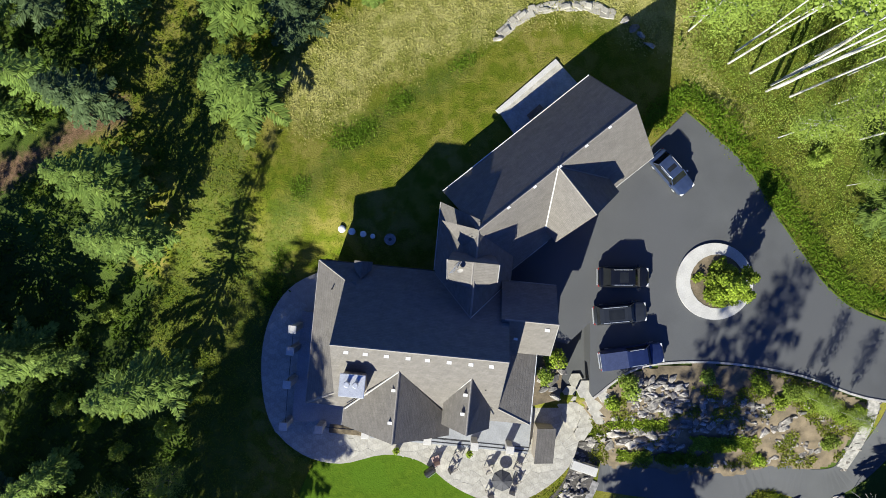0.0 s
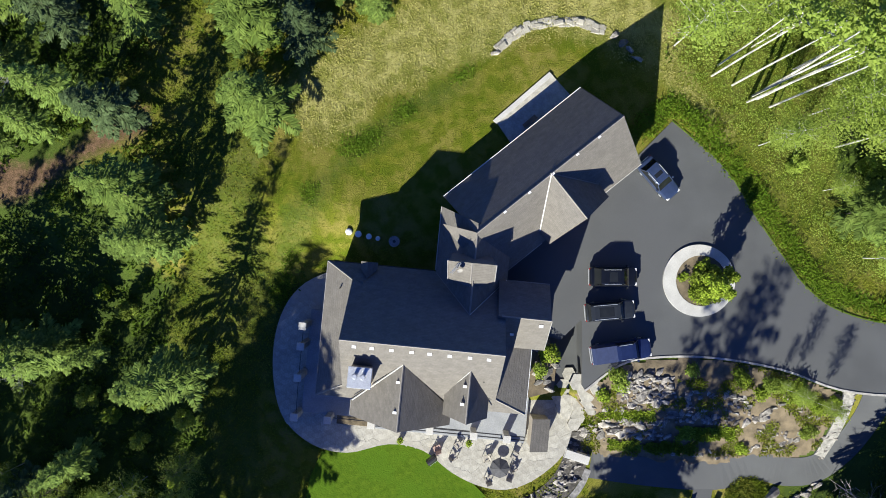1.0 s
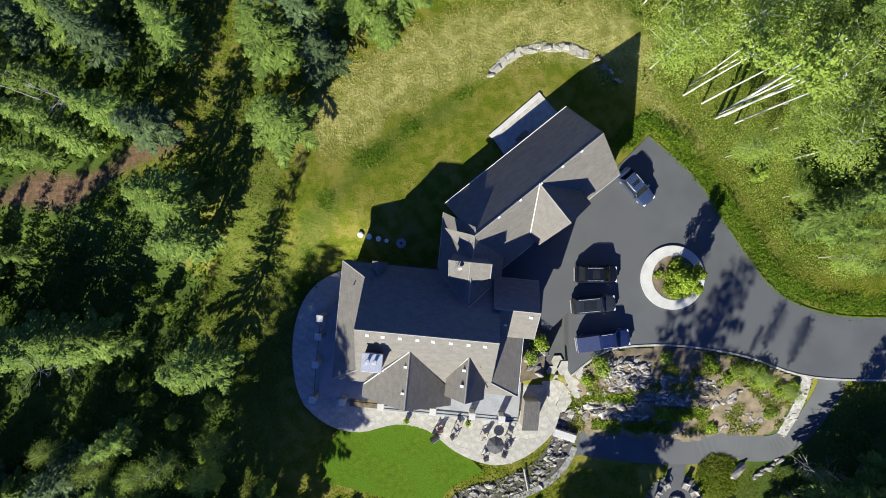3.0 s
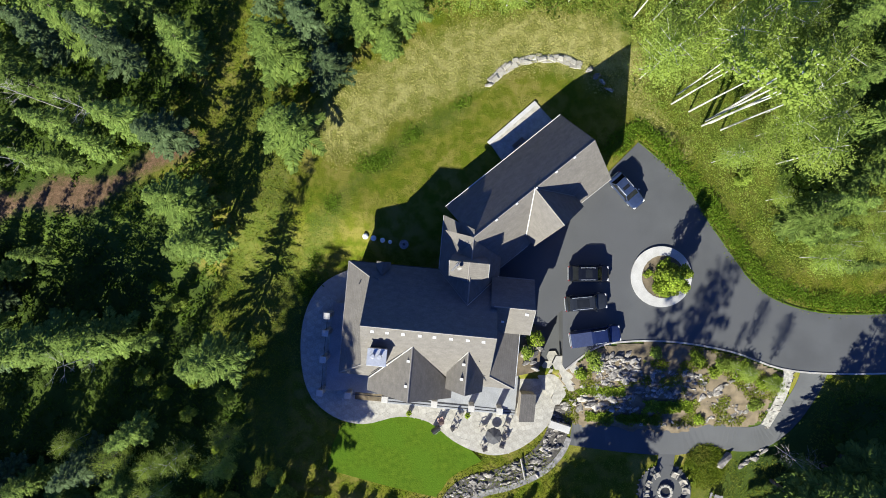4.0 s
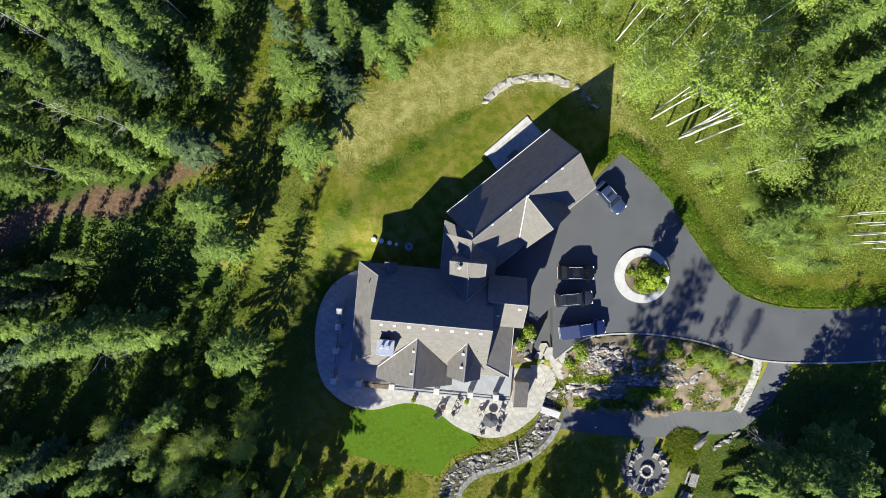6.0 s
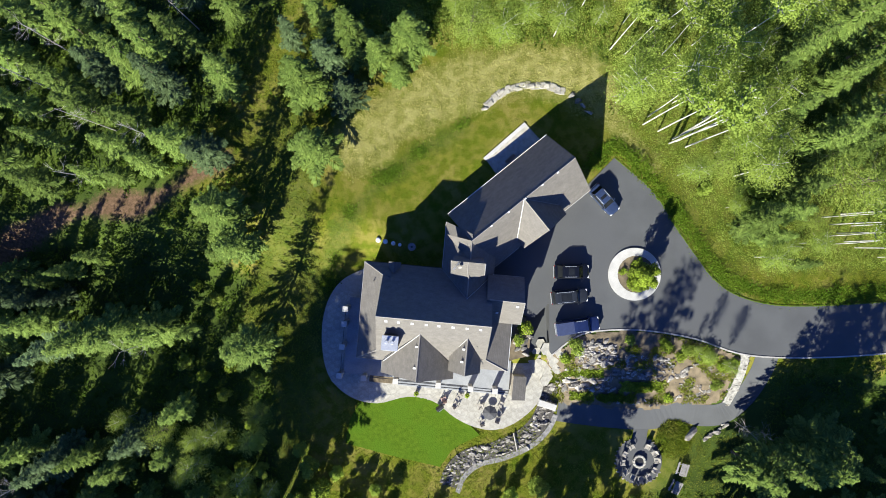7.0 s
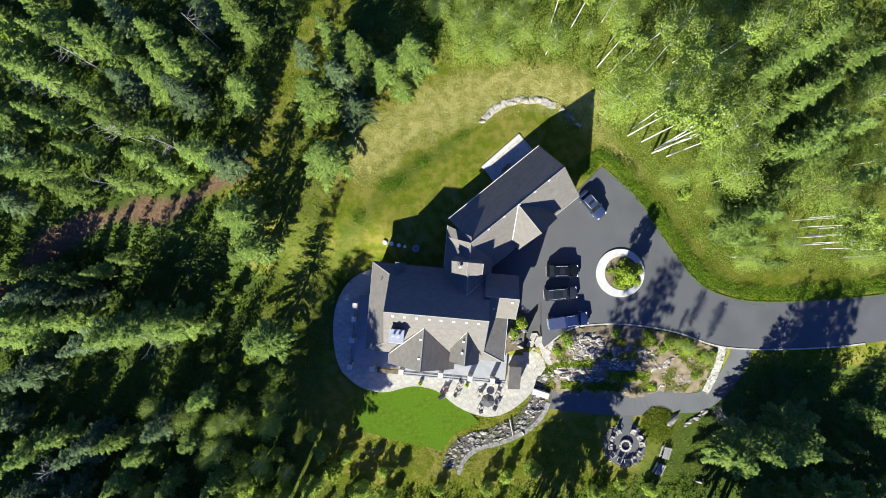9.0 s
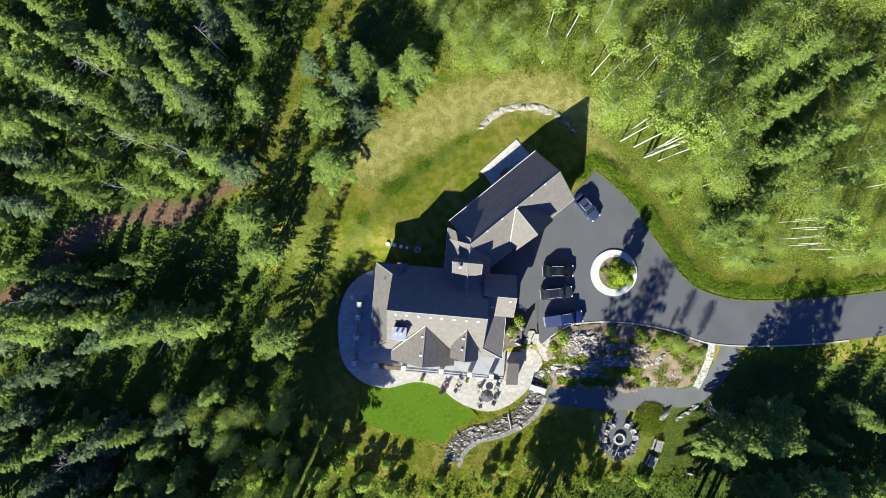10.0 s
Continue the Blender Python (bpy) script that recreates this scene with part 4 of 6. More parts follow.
# conifers that stand out: place and height
for row in (((-37.3, 26.6, 21.5), (-34.0, 28.2, 17), (-39.1, 24.2, 19.5), (-36.2, 21.9, 18.5), (-29.3, 22.3, 17), (-49.5, 22.6, 18), (-35.3, 14.1, 18), (-42.6, 14.3, 16.6), (-51.0, 14.7, 16)),
            ((-45.5, 18.8, 17), (-40.4, 18.6, 16), (-47.0, 28.5, 19), (-54.5, 19.0, 19), (-56.0, 25.5, 20), (-57.5, 12.5, 18)),
            ((-50.8, -10.8, 19.5), (-46.8, -9.4, 21), (-42.0, -9.6, 16), (-38.6, -9.8, 13), (-36.2, -10.4, 11), (-55.0, -3.5, 11), (-51.5, -2.0, 10.5), (-48.6, -0.4, 10), (-58.5, -2.0, 13), (-53.0, -5.5, 11), (-57.0, -5.6, 13), (-61.0, -4.5, 15), (-55.5, -8.5, 15), (-63.5, -2.5, 15)),
            ((-43.0, 10.6, 11), (-39.0, 11.8, 13), (-47.0, 10.2, 12), (-53.0, 9.0, 14), (-62.0, 8.0, 17)),
            ((44.6, 26.2, 18.4), (42.6, 23.2, 17.6), (43.0, 16.9, 17), (47.8, 14.7, 18.4), (47.6, 11.5, 13), (46.2, 8.4, 14.4), (39.8, 3.6, 13.8), (52.5, 12.5, 16), (54.0, 17.5, 18), (41.5, 5.4, 13), (44.2, 5.6, 14), (42.6, 1.8, 12), (50.5, 16.0, 17)),
            ((50.5, 21.5, 19), (55.0, 26.5, 19), (49.5, 29.0, 19), (57.5, 10.0, 16), (42.7, -26.4, 20.5), (46.6, -2.0, 10), (61.5, -24.0, 12), (-62, 20, 20), (-60, 27, 20), (62, 24, 19))):
    TREES += row
for x, y, h in TREES:
    conifer(x, y, h)
# broad conifers round the western glade
for x, y, h, k, w in ((-29.3, 4.8, 15.4, 2, 1.3), (-26.8, 1.6, 16.4, 4, 1.2), (-25.8, -12.7, 20, 2, 1.2), (-18.2, 22.1, 15.5, 4, 1.35), (-17.7, 14.2, 16.4, 2, 1.25), (-30.8, 1.0, 11.0, 0, 1.3), (-37.0, -20.5, 15.0, 0, 1.4)):
    conifer(x, y, h, k, w)
    TREES.append((x, y, h))
# dark blue spruces between them
for x, y, h, k in ((-12.9, 20.8, 12, 1.35), (-15.6, 25.5, 14, 1.2), (-32.0, 13.6, 12, 1.3), (-52.5, -26.0, 13, 1.2), (-21.0, 28.5, 12, 1.1), (-44.5, 24.5, 14, 1.2)):
    conifer(x, y, h, 5, k)
    TREES.append((x, y, h))
# pale young firs at the meadow's corner
for x, y, h in ((-12.8, 27.6, 15), (-9.2, 26.2, 12), (-4.8, 27.4, 14.4), (-6.4, 24.0, 9)):
    conifer(x, y, h, 4, 1.55)
    TREES.append((x, y, h))
# tall conifers south of the garden, mostly unseen, added to shade the rock garden, the drive and the south-eastern wood
for x, y, h in ((8.8, -45.5, 29), (9.6, -46.5, 33), (10.4, -44.5, 34), (10.6, -48.5, 35), (9.4, -50.5, 36), (40.4, -28.6, 17), (46.8, -26.8, 19), (49.0, -25.6, 18), (36.0, -47.0, 30), (38.5, -46.0, 31), (40.5, -48.0, 32), (42.5, -46.5, 31), (40.5, -43.0, 23), (45.0, -46.5, 24), (48.0, -47.0, 24), (51.5, -46.0, 24)):
    conifer(x, y, h, 9, 0.72 if x < 20 else 1.1)
    TREES.append((x, y, h))
# the south-eastern wood, lower
for x, y, h in ((47.5, -40.5, 15), (51.0, -42.0, 16), (55.0, -41.0, 15), (59.0, -42.5, 16), (63.0, -41.0, 15), (67, -40, 16), (71, -41, 16), (45.0, -36.5, 13), (49.5, -35.5, 12), (54.0, -36.0, 12), (58.5, -35.5, 12), (63.5, -35.5, 12), (68.5, -34.5, 12)):
    conifer(x, y, h, 9, 1.25)
    TREES.append((x, y, h))
# the south-western wood; its tallest trees stand unseen, added for the shade west of the house
for x, y, h in ((-28.0, -43.0, 30), (-31.5, -43.0, 30), (-33.4, -44.5, 31), (-26.3, -42.5, 29), (-29.5, -43.5, 30), (-27.5, -45.0, 31), (-25.0, -44.0, 30), (-49.3, -26.7, 14), (-42.0, -24.5, 14), (-45.5, -29.0, 13), (-38.0, -27.5, 12), (-53.5, -28.5, 14), (-57.5, -26.5, 14), (-61.5, -28.0, 15), (-41.5, -33.0, 13), (-48.5, -33.0, 14), (-35.0, -33.0, 12), (-55.0, -34.0, 14), (-60.5, -33.5, 15), (-65.5, -30.5, 15), (-66.0, -24.0, 15), (-70.0, -28.0, 16), (-45.0, -38.5, 14), (-51.0, -39.5, 15), (-39.0, -39.0, 14), (-57.5, -39.0, 15), (-64.0, -38.0, 15)):
    conifer(x, y, h, 8 if h > 25 else None, 1.2)
    TREES.append((x, y, h))
# Unseen row farther south, added only to darken the south-western wood.
for k in range(11):
    x, y, h = -77 + 3.6 * k, -45 + math.sin(k * 2.1), 20 + math.sin(k * 1.3)
    conifer(x, y, h, 9, 1.3)
    TREES.append((x, y, h))
# the row of conifers across the western clearing
for x, y, h in ((-62.0, -11.5, 18), (-66.0, -11.0, 17), (-70.0, -11.5, 17), (-48.8, -10.2, 18), (-44.5, -10.0, 17), (-40.3, -10.5, 14), (-59.5, -9.5, 17), (-64.0, -9.0, 17), (-68.0, -9.5, 17)):
    conifer(x, y, h, None, 1.3)
    TREES.append((x, y, h))


def fill(make, x0, x1, y0, y1, tries, gap, h0, h1, clear=1.2, ok=None):
    for _ in range(tries):
        x, y = _rng.uniform(x0, x1), _rng.uniform(y0, y1)
        if open_ground(x, y, clear) or (ok and not ok(x, y)):
            continue
        if min(math.hypot(x - a, y - b) for a, b, _ in TREES) < gap:
            continue
        h = _rng.uniform(h0, h1)
        make(x, y, h)
        TREES.append((x, y, h))


def birch(x, y, h):
    broadleaf(x, y, h, _rng.randrange(2))


# the white birches beside the drive
for x, y, h in ((26.9, 17.5, 21), (27.6, 18.6, 20), (29.0, 16.6, 22), (30.5, 14.9, 24), (31.0, 15.5, 25), (31.5, 15.2, 24), (32.2, 16.1, 25), (32.8, 14.4, 22), (24.3, 27.0, 19), (22.4, 27.8, 19), (33.2, 24.8, 19), (27.5, 29.5, 19), (37.5, 27.5, 20), (29.5, 27.0, 18),
                (15.2, 33.5, 17), (18.6, 33.8, 16), (52.5, 3.6, 17), (53.5, 2.4, 16), (54.0, 5.0, 18), (51.8, 2.0, 16), (52.8, 0.9, 17), (54.5, 1.2, 16), (55.5, 3.4, 17), (51.5, 4.6, 16), (56.0, 0.4, 17), (31.0, 20.5, 15), (35.2, 18.2, 15)):
    plant("birch_tree", BRO[_rng.choice((3, 4))], x, y, h / 15, _rng.uniform(0, 360), "slender birch with bare white trunk and sparse pale crown", "tree", "birches beside the drive")
    TREES.append((x, y, h))
# the light aspen wood of the north-east
for x, y, h in ((23.2, 20.6, 16.5), (29.2, 22.1, 17), (34.1, 25.1, 17), (35.6, 18.3, 15), (24.6, 24.4, 15), (26.6, 22.0, 14), (36.8, 13.6, 13), (38.4, 19.6, 14), (33.6, 21.6, 15)):
    aspen(x, y, h)
    TREES.append((x, y, h))
fill(aspen, 23, 42, 8, 40, 170, 2.5, 8, 15.5, 0.3, lambda x, y: not gap(x, y) and not (26 < x < 34 and 11.5 < y < 17.5))
fill(aspen, 42, 72, 8, 42, 120, 3.6, 11, 16, 0.3, lambda x, y: not gap(x, y))
fill(conifer, 48, 74, 8, 42, 60, 5.0, 12, 20)
fill(broadleaf, 25, 43, 8, 23, 60, 2.4, 2.4, 4.6, 0.0)
fill(aspen, 36, 60, -5, 8, 130, 2.6, 5, 9.5, 0.5, lambda x, y: not gap(x, y))
fill(aspen, 58, 78, -4, 24, 60, 3.2, 7, 12, 0.4)
fill(aspen, -3, 24, 29, 46, 150, 2.9, 7, 12, -0.5)
# the western wood
fill(conifer, -74, -22, 14, 44, 200, 4.5, 10, 20)
fill(conifer, -82, -62, -9, 1, 50, 3.6, 14, 19, 0.2)
fill(conifer, -82, -60, -44, 12, 60, 4.2, 14, 19)
fill(birch, -72, -44, 14, 40, 25, 3.4, 13, 16)
fill(conifer, -24, -13, 24, 44, 30, 4.0, 12, 17)
fill(conifer, 44, 74, -46, -24, 40, 4.4, 8, 13, 0.5)
fill(aspen, -46, -20, -42, -21, 80, 3.0, 5, 10.0, 0.4)
# leafy young trees in the sunny strip of the south-west
for x, y, h in ((-28.0, -24.0, 3.0), (-27.0, -26.6, 3.4), (-30.5, -26.5, 3.8), (-29.0, -30.0, 4), (-26.5, -30.5, 3.6), (-32.0, -31.0, 4.5), (-28.5, -33.5, 4.5), (-31.5, -35.5, 5), (-25.6, -35.0, 4.5), (-28.5, -37.5, 5.5), (-34.0, -37.5, 7), (-18.0, -33.0, 5), (-14.0, -36.0, 5), (-19.8, -30.0, 4.6), (-10.0, -37.0, 5), (-16.5, -38.0, 6), (-21.5, -35.0, 5.5)):
    broadleaf(x, y, h, _rng.choice((5, 6, 7)) if h < 6 else 2)
    TREES.append((x, y, h))
# low growth of the south edge
fill(broadleaf, -36, -14, -44, -24, 50, 3.2, 2.6, 5.0, 0.2)
fill(broadleaf, -14, 32, -46, -35, 55, 3.0, 1.4, 2.6, -0.6)
fill(broadleaf, -40, -18, -24, -2, 40, 3.0, 2.5, 4.5, 0.2)
for x, y, h in ((5.5, -36.0, 3.6), (8.5, -34.2, 3.4), (12.5, -33.0, 4.2), (-2.0, -36.2, 3.0), (-10.5, -33.5, 2.6), (22.0, -36.8, 3.4), (26.0, -35.5, 3.0), (30.5, -36.5, 3.5), (-16, -31, 3.0), (-21, -27.5, 3.4)):
    broadleaf(x, y, h)


def dead_tree(x, y, h, turn):
    """A bare grey snag with crooked limbs."""
    t = empty("dead_tree", pose(x, y, ground_z(x, y) - 0.2, 0, 0, turn), "bare grey dead tree with crooked limbs", "tree", "dead trees of the wood")
    rng = random.Random(int(x * 10))
    part("trunk", tube((0, 0, 0), (0.3, 0.2, h), h * 0.0062, 0.03), M_DEAD, t)
    for k in range(18):
        f = rng.uniform(0.4, 0.98)
        az, L = rng.uniform(0, 6.28), rng.uniform(0.4, 1.5)
        a = Vector((0.3 * f, 0.2 * f, h * f))
        b = a + Vector((math.cos(az) * L, math.sin(az) * L, rng.uniform(-0.3, 0.8)))
        bm = tube(a, b, 0.016, 0.008, n=4)
        for _ in range(4):
            add_tube(bm, a.lerp(b, rng.uniform(0.5, 1)), b + Vector((math.cos(az + rng.uniform(-1.3, 1.3)), math.sin(az + rng.uniform(-1.3, 1.3)), 0.3)) * L * rng.uniform(0.3, 0.6), 0.008, 0.005, 3)
        part("limb", bm, M_DEAD, t)


for k, (x, y, h) in enumerate(((-50.0, 27.0, 17), (-53.5, 22.5, 17), (-45.5, 17.2, 16), (-47.0, 10.5, 14), (-40.5, -11.5, 16), (-62, -6, 17), (-55, -29.5, 17), (-37.5, 15.0, 17), (40.8, -24.2, 6.4), (43.6, -25.2, 6), (-34, 31, 18))):
    dead_tree(x, y, h, k * 67)


# undergrowth of the wood floor
def scatter(name, count, region, size, spread, material, label, category, accept, rise=0.5, thin=0.3):
    pos, dirs, nor, le, wi = [], [], [], [], []
    x0, x1, y0, y1 = region
    k = 0
    while k < count:
        x, y = _rng.uniform(x0, x1), _rng.uniform(y0, y1)
        if not accept(x, y):
            k += 0.03
            continue
        hump = max(0.0, noise.noise(Vector((x * 0.28, y * 0.28, 5))) + 0.25) * rise
        for _ in range(spread):
            a, b = x + _rng.gauss(0, 0.35), y + _rng.gauss(0, 0.35)
            pos.append((a, b, ground_z(a, b) + hump * _rng.random() + 0.02))
            dirs.append((_rng.uniform(-1, 1), _rng.uniform(-1, 1), _rng.uniform(0.02, 0.55)))
            nor.append((_rng.uniform(-0.45, 0.25), _rng.uniform(-0.6, 0.2), 1))
            s = size * _rng.uniform(0.6, 1.4)
            le.append(s), wi.append(s * thin)
            k += 1
    tagged(new(name, kites(name, pos, dirs, nor, le, wi, material)), label, category, kind="stuff")


scatter("undergrowth", 52000, (-72, 72, -44, 44), 0.46, 8, M_BRUSH, "dense green undergrowth of the wood floor", "undergrowth", lambda x, y: not open_ground(x, y, -1.0) and near_line(x, y, DIRT) > 2.0 and near_line(x, y, TRAIL) > 2.4 and (x < 23 or y < -6 or gap(x, y)) and not inside(x + 0.6, y, PATIO), 1.4, 0.2)
# bright leafy understorey of the eastern and northern wood
scatter("understorey", 110000, (-8, 72, -6, 40), 0.17, 4, M_ASPEN, "dense bright green saplings and brush under birches", "undergrowth", lambda x, y: not open_ground(x, y, -0.6) and (x > 22 or y > 27) and not gap(x, y), 2.2, 0.21)


def meadow(x, y):
    if (8 < x < 14.4 and -16 < y < -6) or inside(x, y, drive_outline) or (-18.5 < x < 14.5 and -25 < y < -1 and inside(x, y, HOUSE_PLOT)) or inside(x, y, LAWN):
        return False
    if inside(x, y, GARAGE_PLAN) or (12 < x < 45 and -26 < y < -8) or near_line(x, y, DIRT) < 2:
        return False
    return open_ground(x, y, 1.0) and not (x > 22.5 and -34 < y < -25 and x < 32)


HOUSE_PLOT = PATIO + [(14, -8), (10, -2)]
GARAGE_PLAN = [tuple((HM @ GM @ Vector(p)).xy) for p in ((-3, -5.5, 0), (17.2, -5.5, 0), (17.2, 8.2, 0), (-3, 8.2, 0))]
scatter("meadow_grass", 60000, (-40, 60, -44, 44), 0.24, 4, M_GRASS, "rough tufted meadow grass", "grass", lambda x, y: meadow(x, y) and near_line(x, y, DRY) > 2.5 and (y < -18 or x > 24 or x < -17 or y > 27), 0.3, 0.15)
scatter("short_grass", 45000, (-19, 24, -2, 28), 0.12, 5, M_GRASS, "short sunburnt meadow grass", "grass", lambda x, y: meadow(x, y) and near_line(x, y, DRY) > 2.0, 0.06, 0.16)
scatter("dry_grass", 16000, (-36, 36, 4, 36), 0.22, 5, M_STRAW, "pale dry meadow grass", "grass", lambda x, y: near_line(x, y, DRY) < 4.4 * _rng.random() ** 0.4 + 2.2 * noise.noise(Vector((x * 0.3, y * 0.3, 1))) and not inside(x, y, drive_outline) or near_line(x, y, STRAW) < 1.0 * _rng.random() + 0.4, 0.12, 0.16)

VERGE = [(19.8, 12.2), (23, 15.0), (27.7, 10.6), (31.8, 5), (35.2, 0.2), (38.5, -4), (43.5, -6), (50, -6.3), (60, -5.8), (75, -4)]
scatter("verge_grass", 16000, (18, 76, -8, 17), 0.34, 4, M_LUSH, "tall lush green grass along the drive", "grass", lambda x, y: near_line(x, y, VERGE) < 0.8 + 0.4 * noise.noise(Vector((x * 0.4, y * 0.4, 2))) and not inside(x, y, drive_outline), 0.8, 0.14)
LUSH = [(-17.5, -5), (-15, 3), (-11.5, 8.5), (-6, 12.5), (-1, 15.8), (3, 18)]
scatter("lush_grass", 4500, (-21, 6, -6, 20), 0.26, 5, M_LUSH, "lush green grass tufts across the meadow", "grass", lambda x, y: near_line(x, y, LUSH) < 0.1 + 4.0 * _rng.random() * noise.noise(Vector((x * 0.32, y * 0.32, 12))) and not inside(x, y, HOUSE_PLOT), 0.2, 0.14)

# ---- garden ----
def rock_mesh(rng, flat=0.6):
    """An angular quarried block: the hull of points strewn in a flat box."""
    bm = bmesh.new()
    sx, sy = rng.uniform(0.95, 1.5), rng.uniform(0.45, 0.8)
    for k in range(12):
        p = Vector((rng.uniform(-1, 1), rng.uniform(-1, 1), rng.uniform(-1, 1)))
        p *= 0.52 / max(abs(p.x), abs(p.y), abs(p.z)) if k % 2 else 0.68 / p.length
        bm.verts.new((p.x * sx, p.y * sy, p.z * flat))
    hull = bmesh.ops.convex_hull(bm, input=bm.verts)
    loose = [v for v in bm.verts if not v.link_faces]
    bmesh.ops.delete(bm, geom=loose, context="VERTS")
    bmesh.ops.bevel(bm, geom=list(bm.edges), offset=0.014, segments=1, affect="EDGES")
    return mesh_of("rock", bm, M_ROCK)


_rk = random.Random(11)
ROCKS = [rock_mesh(_rk, f) for f in (0.6, 0.5, 0.75, 0.55, 0.65, 0.45, 0.5, 0.6)]


def rock(name, x, y, s, label, category, group, lift=0.12, z=None):
    ob = new(name, _rk.choice(ROCKS))
    ob.matrix_basis = pose(x, y, (ground_z(x, y) if z is None else z) + lift * s, _rk.uniform(-14, 14), _rk.uniform(-14, 14), _rk.choice((0, 180)) + _rk.gauss(8, 28)) @ Matrix.Diagonal((s, s, s, 1))
    return tagged(ob, label, category, group)


def along(line, n, jitter):
    """n places spread evenly along a line."""
    seg = [math.dist(a, b) for a, b in zip(line, line[1:])]
    tot = sum(seg)
    for k in range(n):
        d = tot * (k + 0.5) / n
        for (a, b), s in zip(zip(line, line[1:]), seg):
            if d <= s:
                t = d / s
                yield a[0] + (b[0] - a[0]) * t + _rk.uniform(-jitter, jitter), a[1] + (b[1] - a[1]) * t + _rk.uniform(-jitter, jitter)
                break
            d -= s


# curved dry-stone wall on the meadow
wall_line = smooth([(5.5, 20.2), (7.3, 21.9), (10.1, 22.8), (13.6, 22.9), (16.2, 22.0)], 6)
stone_wall = tagged(new("stone_wall", mesh_of("stone_wall", ribbon(wall_line, 0.8, 0.06, 0.4), M_WALLSTONE)), "low curved dry-stone wall on the meadow", "wall", kind="structure")
for row, (n, hz, wd, off) in enumerate(((19, -0.18, 0.6, -0.2), (17, -0.16, 0.6, 0.24), (11, -0.04, 0.5, 0.0))):
    _pts = list(along(wall_line, n, 0.0))
    for k, (x, y) in enumerate(_pts):
        if row == 2 and _rk.random() < 0.2:
            continue
        a, c = _pts[max(k - 1, 0)], _pts[min(k + 1, n - 1)]
        ang = math.atan2(c[1] - a[1], c[0] - a[0])
        L, d = _rk.uniform(0.28, 0.5), off + _rk.uniform(-0.1, 0.1)
        bm = box(-L, L, -wd / 2 * _rk.uniform(0.7, 1.2), wd / 2 * _rk.uniform(0.7, 1.2), -0.15, _rk.uniform(0.24, 0.34), bevel=0.06)
        for v in bm.verts:
            v.co += Vector((_rk.uniform(-0.07, 0.07), _rk.uniform(-0.07, 0.07), _rk.uniform(-0.03, 0.03)))
        part("stone", bm, M_WALLSTONE, stone_wall, m=pose(x - d * math.sin(ang), y + d * math.cos(ang), ground_z(x, y) + hz, 0, 0, math.degrees(ang) + _rk.uniform(-12, 12)))
for x, y, s in ((17.2, 21.6, 0.8), (18.0, 20.8, 0.9), (18.7, 20.1, 0.8), (19.3, 19.2, 1.1), (5.2, 19.8, 0.7)):
    rock("boulder", x, y, s, "grey boulder at the end of the curved wall", "boulder", "boulders beside the curved wall")

# rock garden: terraced slope of boulders, planted strips and soil
BED = smooth([(12.4, -13.2), (14.4, -14.2), (18, -11.7), (22, -11.0), (27, -11.0), (33.5, -12.3), (39.5, -14.4), (40.3, -15.8), (39.4, -18.5), (38.6, -21.0), (36.0, -21.9), (33.0, -21.5), (29.5, -22.6), (23.0, -22.4), (16.5, -21.6), (14.0, -20.4), (13.6, -17.0)], 4, True)


def draped(outline, lift, name, material, step_=0.8, bump=0.0):
    """A skin over the ground within an outline, on a fine grid, with ragged edge cells pulled to the outline."""
    xs = [p[0] for p in outline]
    ys = [p[1] for p in outline]
    nx, ny = int((max(xs) - min(xs)) / step_) + 2, int((max(ys) - min(ys)) / step_) + 2
    idx, vs, fs = {}, [], []

    def vert(i, j):
        if (i, j) not in idx:
            x, y = min(xs) + (i - 0.5) * step_, min(ys) + (j - 0.5) * step_
            x, y = x + 0.3 * step_ * noise.noise(Vector((x * 2, y * 2, 1))), y + 0.3 * step_ * noise.noise(Vector((x * 2, y * 2, 9)))
            idx[i, j] = len(vs)
            vs.append((x, y, ground_z(x, y) + lift + bump * noise.noise(Vector((x * 0.9, y * 0.9, 4)))))
        return idx[i, j]
    for i in range(nx):
        for j in range(ny):
            if inside(min(xs) + i * step_, min(ys) + j * step_, outline):
                fs.append((vert(i, j), vert(i + 1, j), vert(i + 1, j + 1), vert(i, j + 1)))
    me = bpy.data.meshes.new(name)
    me.from_pydata(vs, [], fs)
    me.materials.append(material)
    me.polygons.foreach_set("use_smooth", [True] * len(fs))
    return new(name, me)


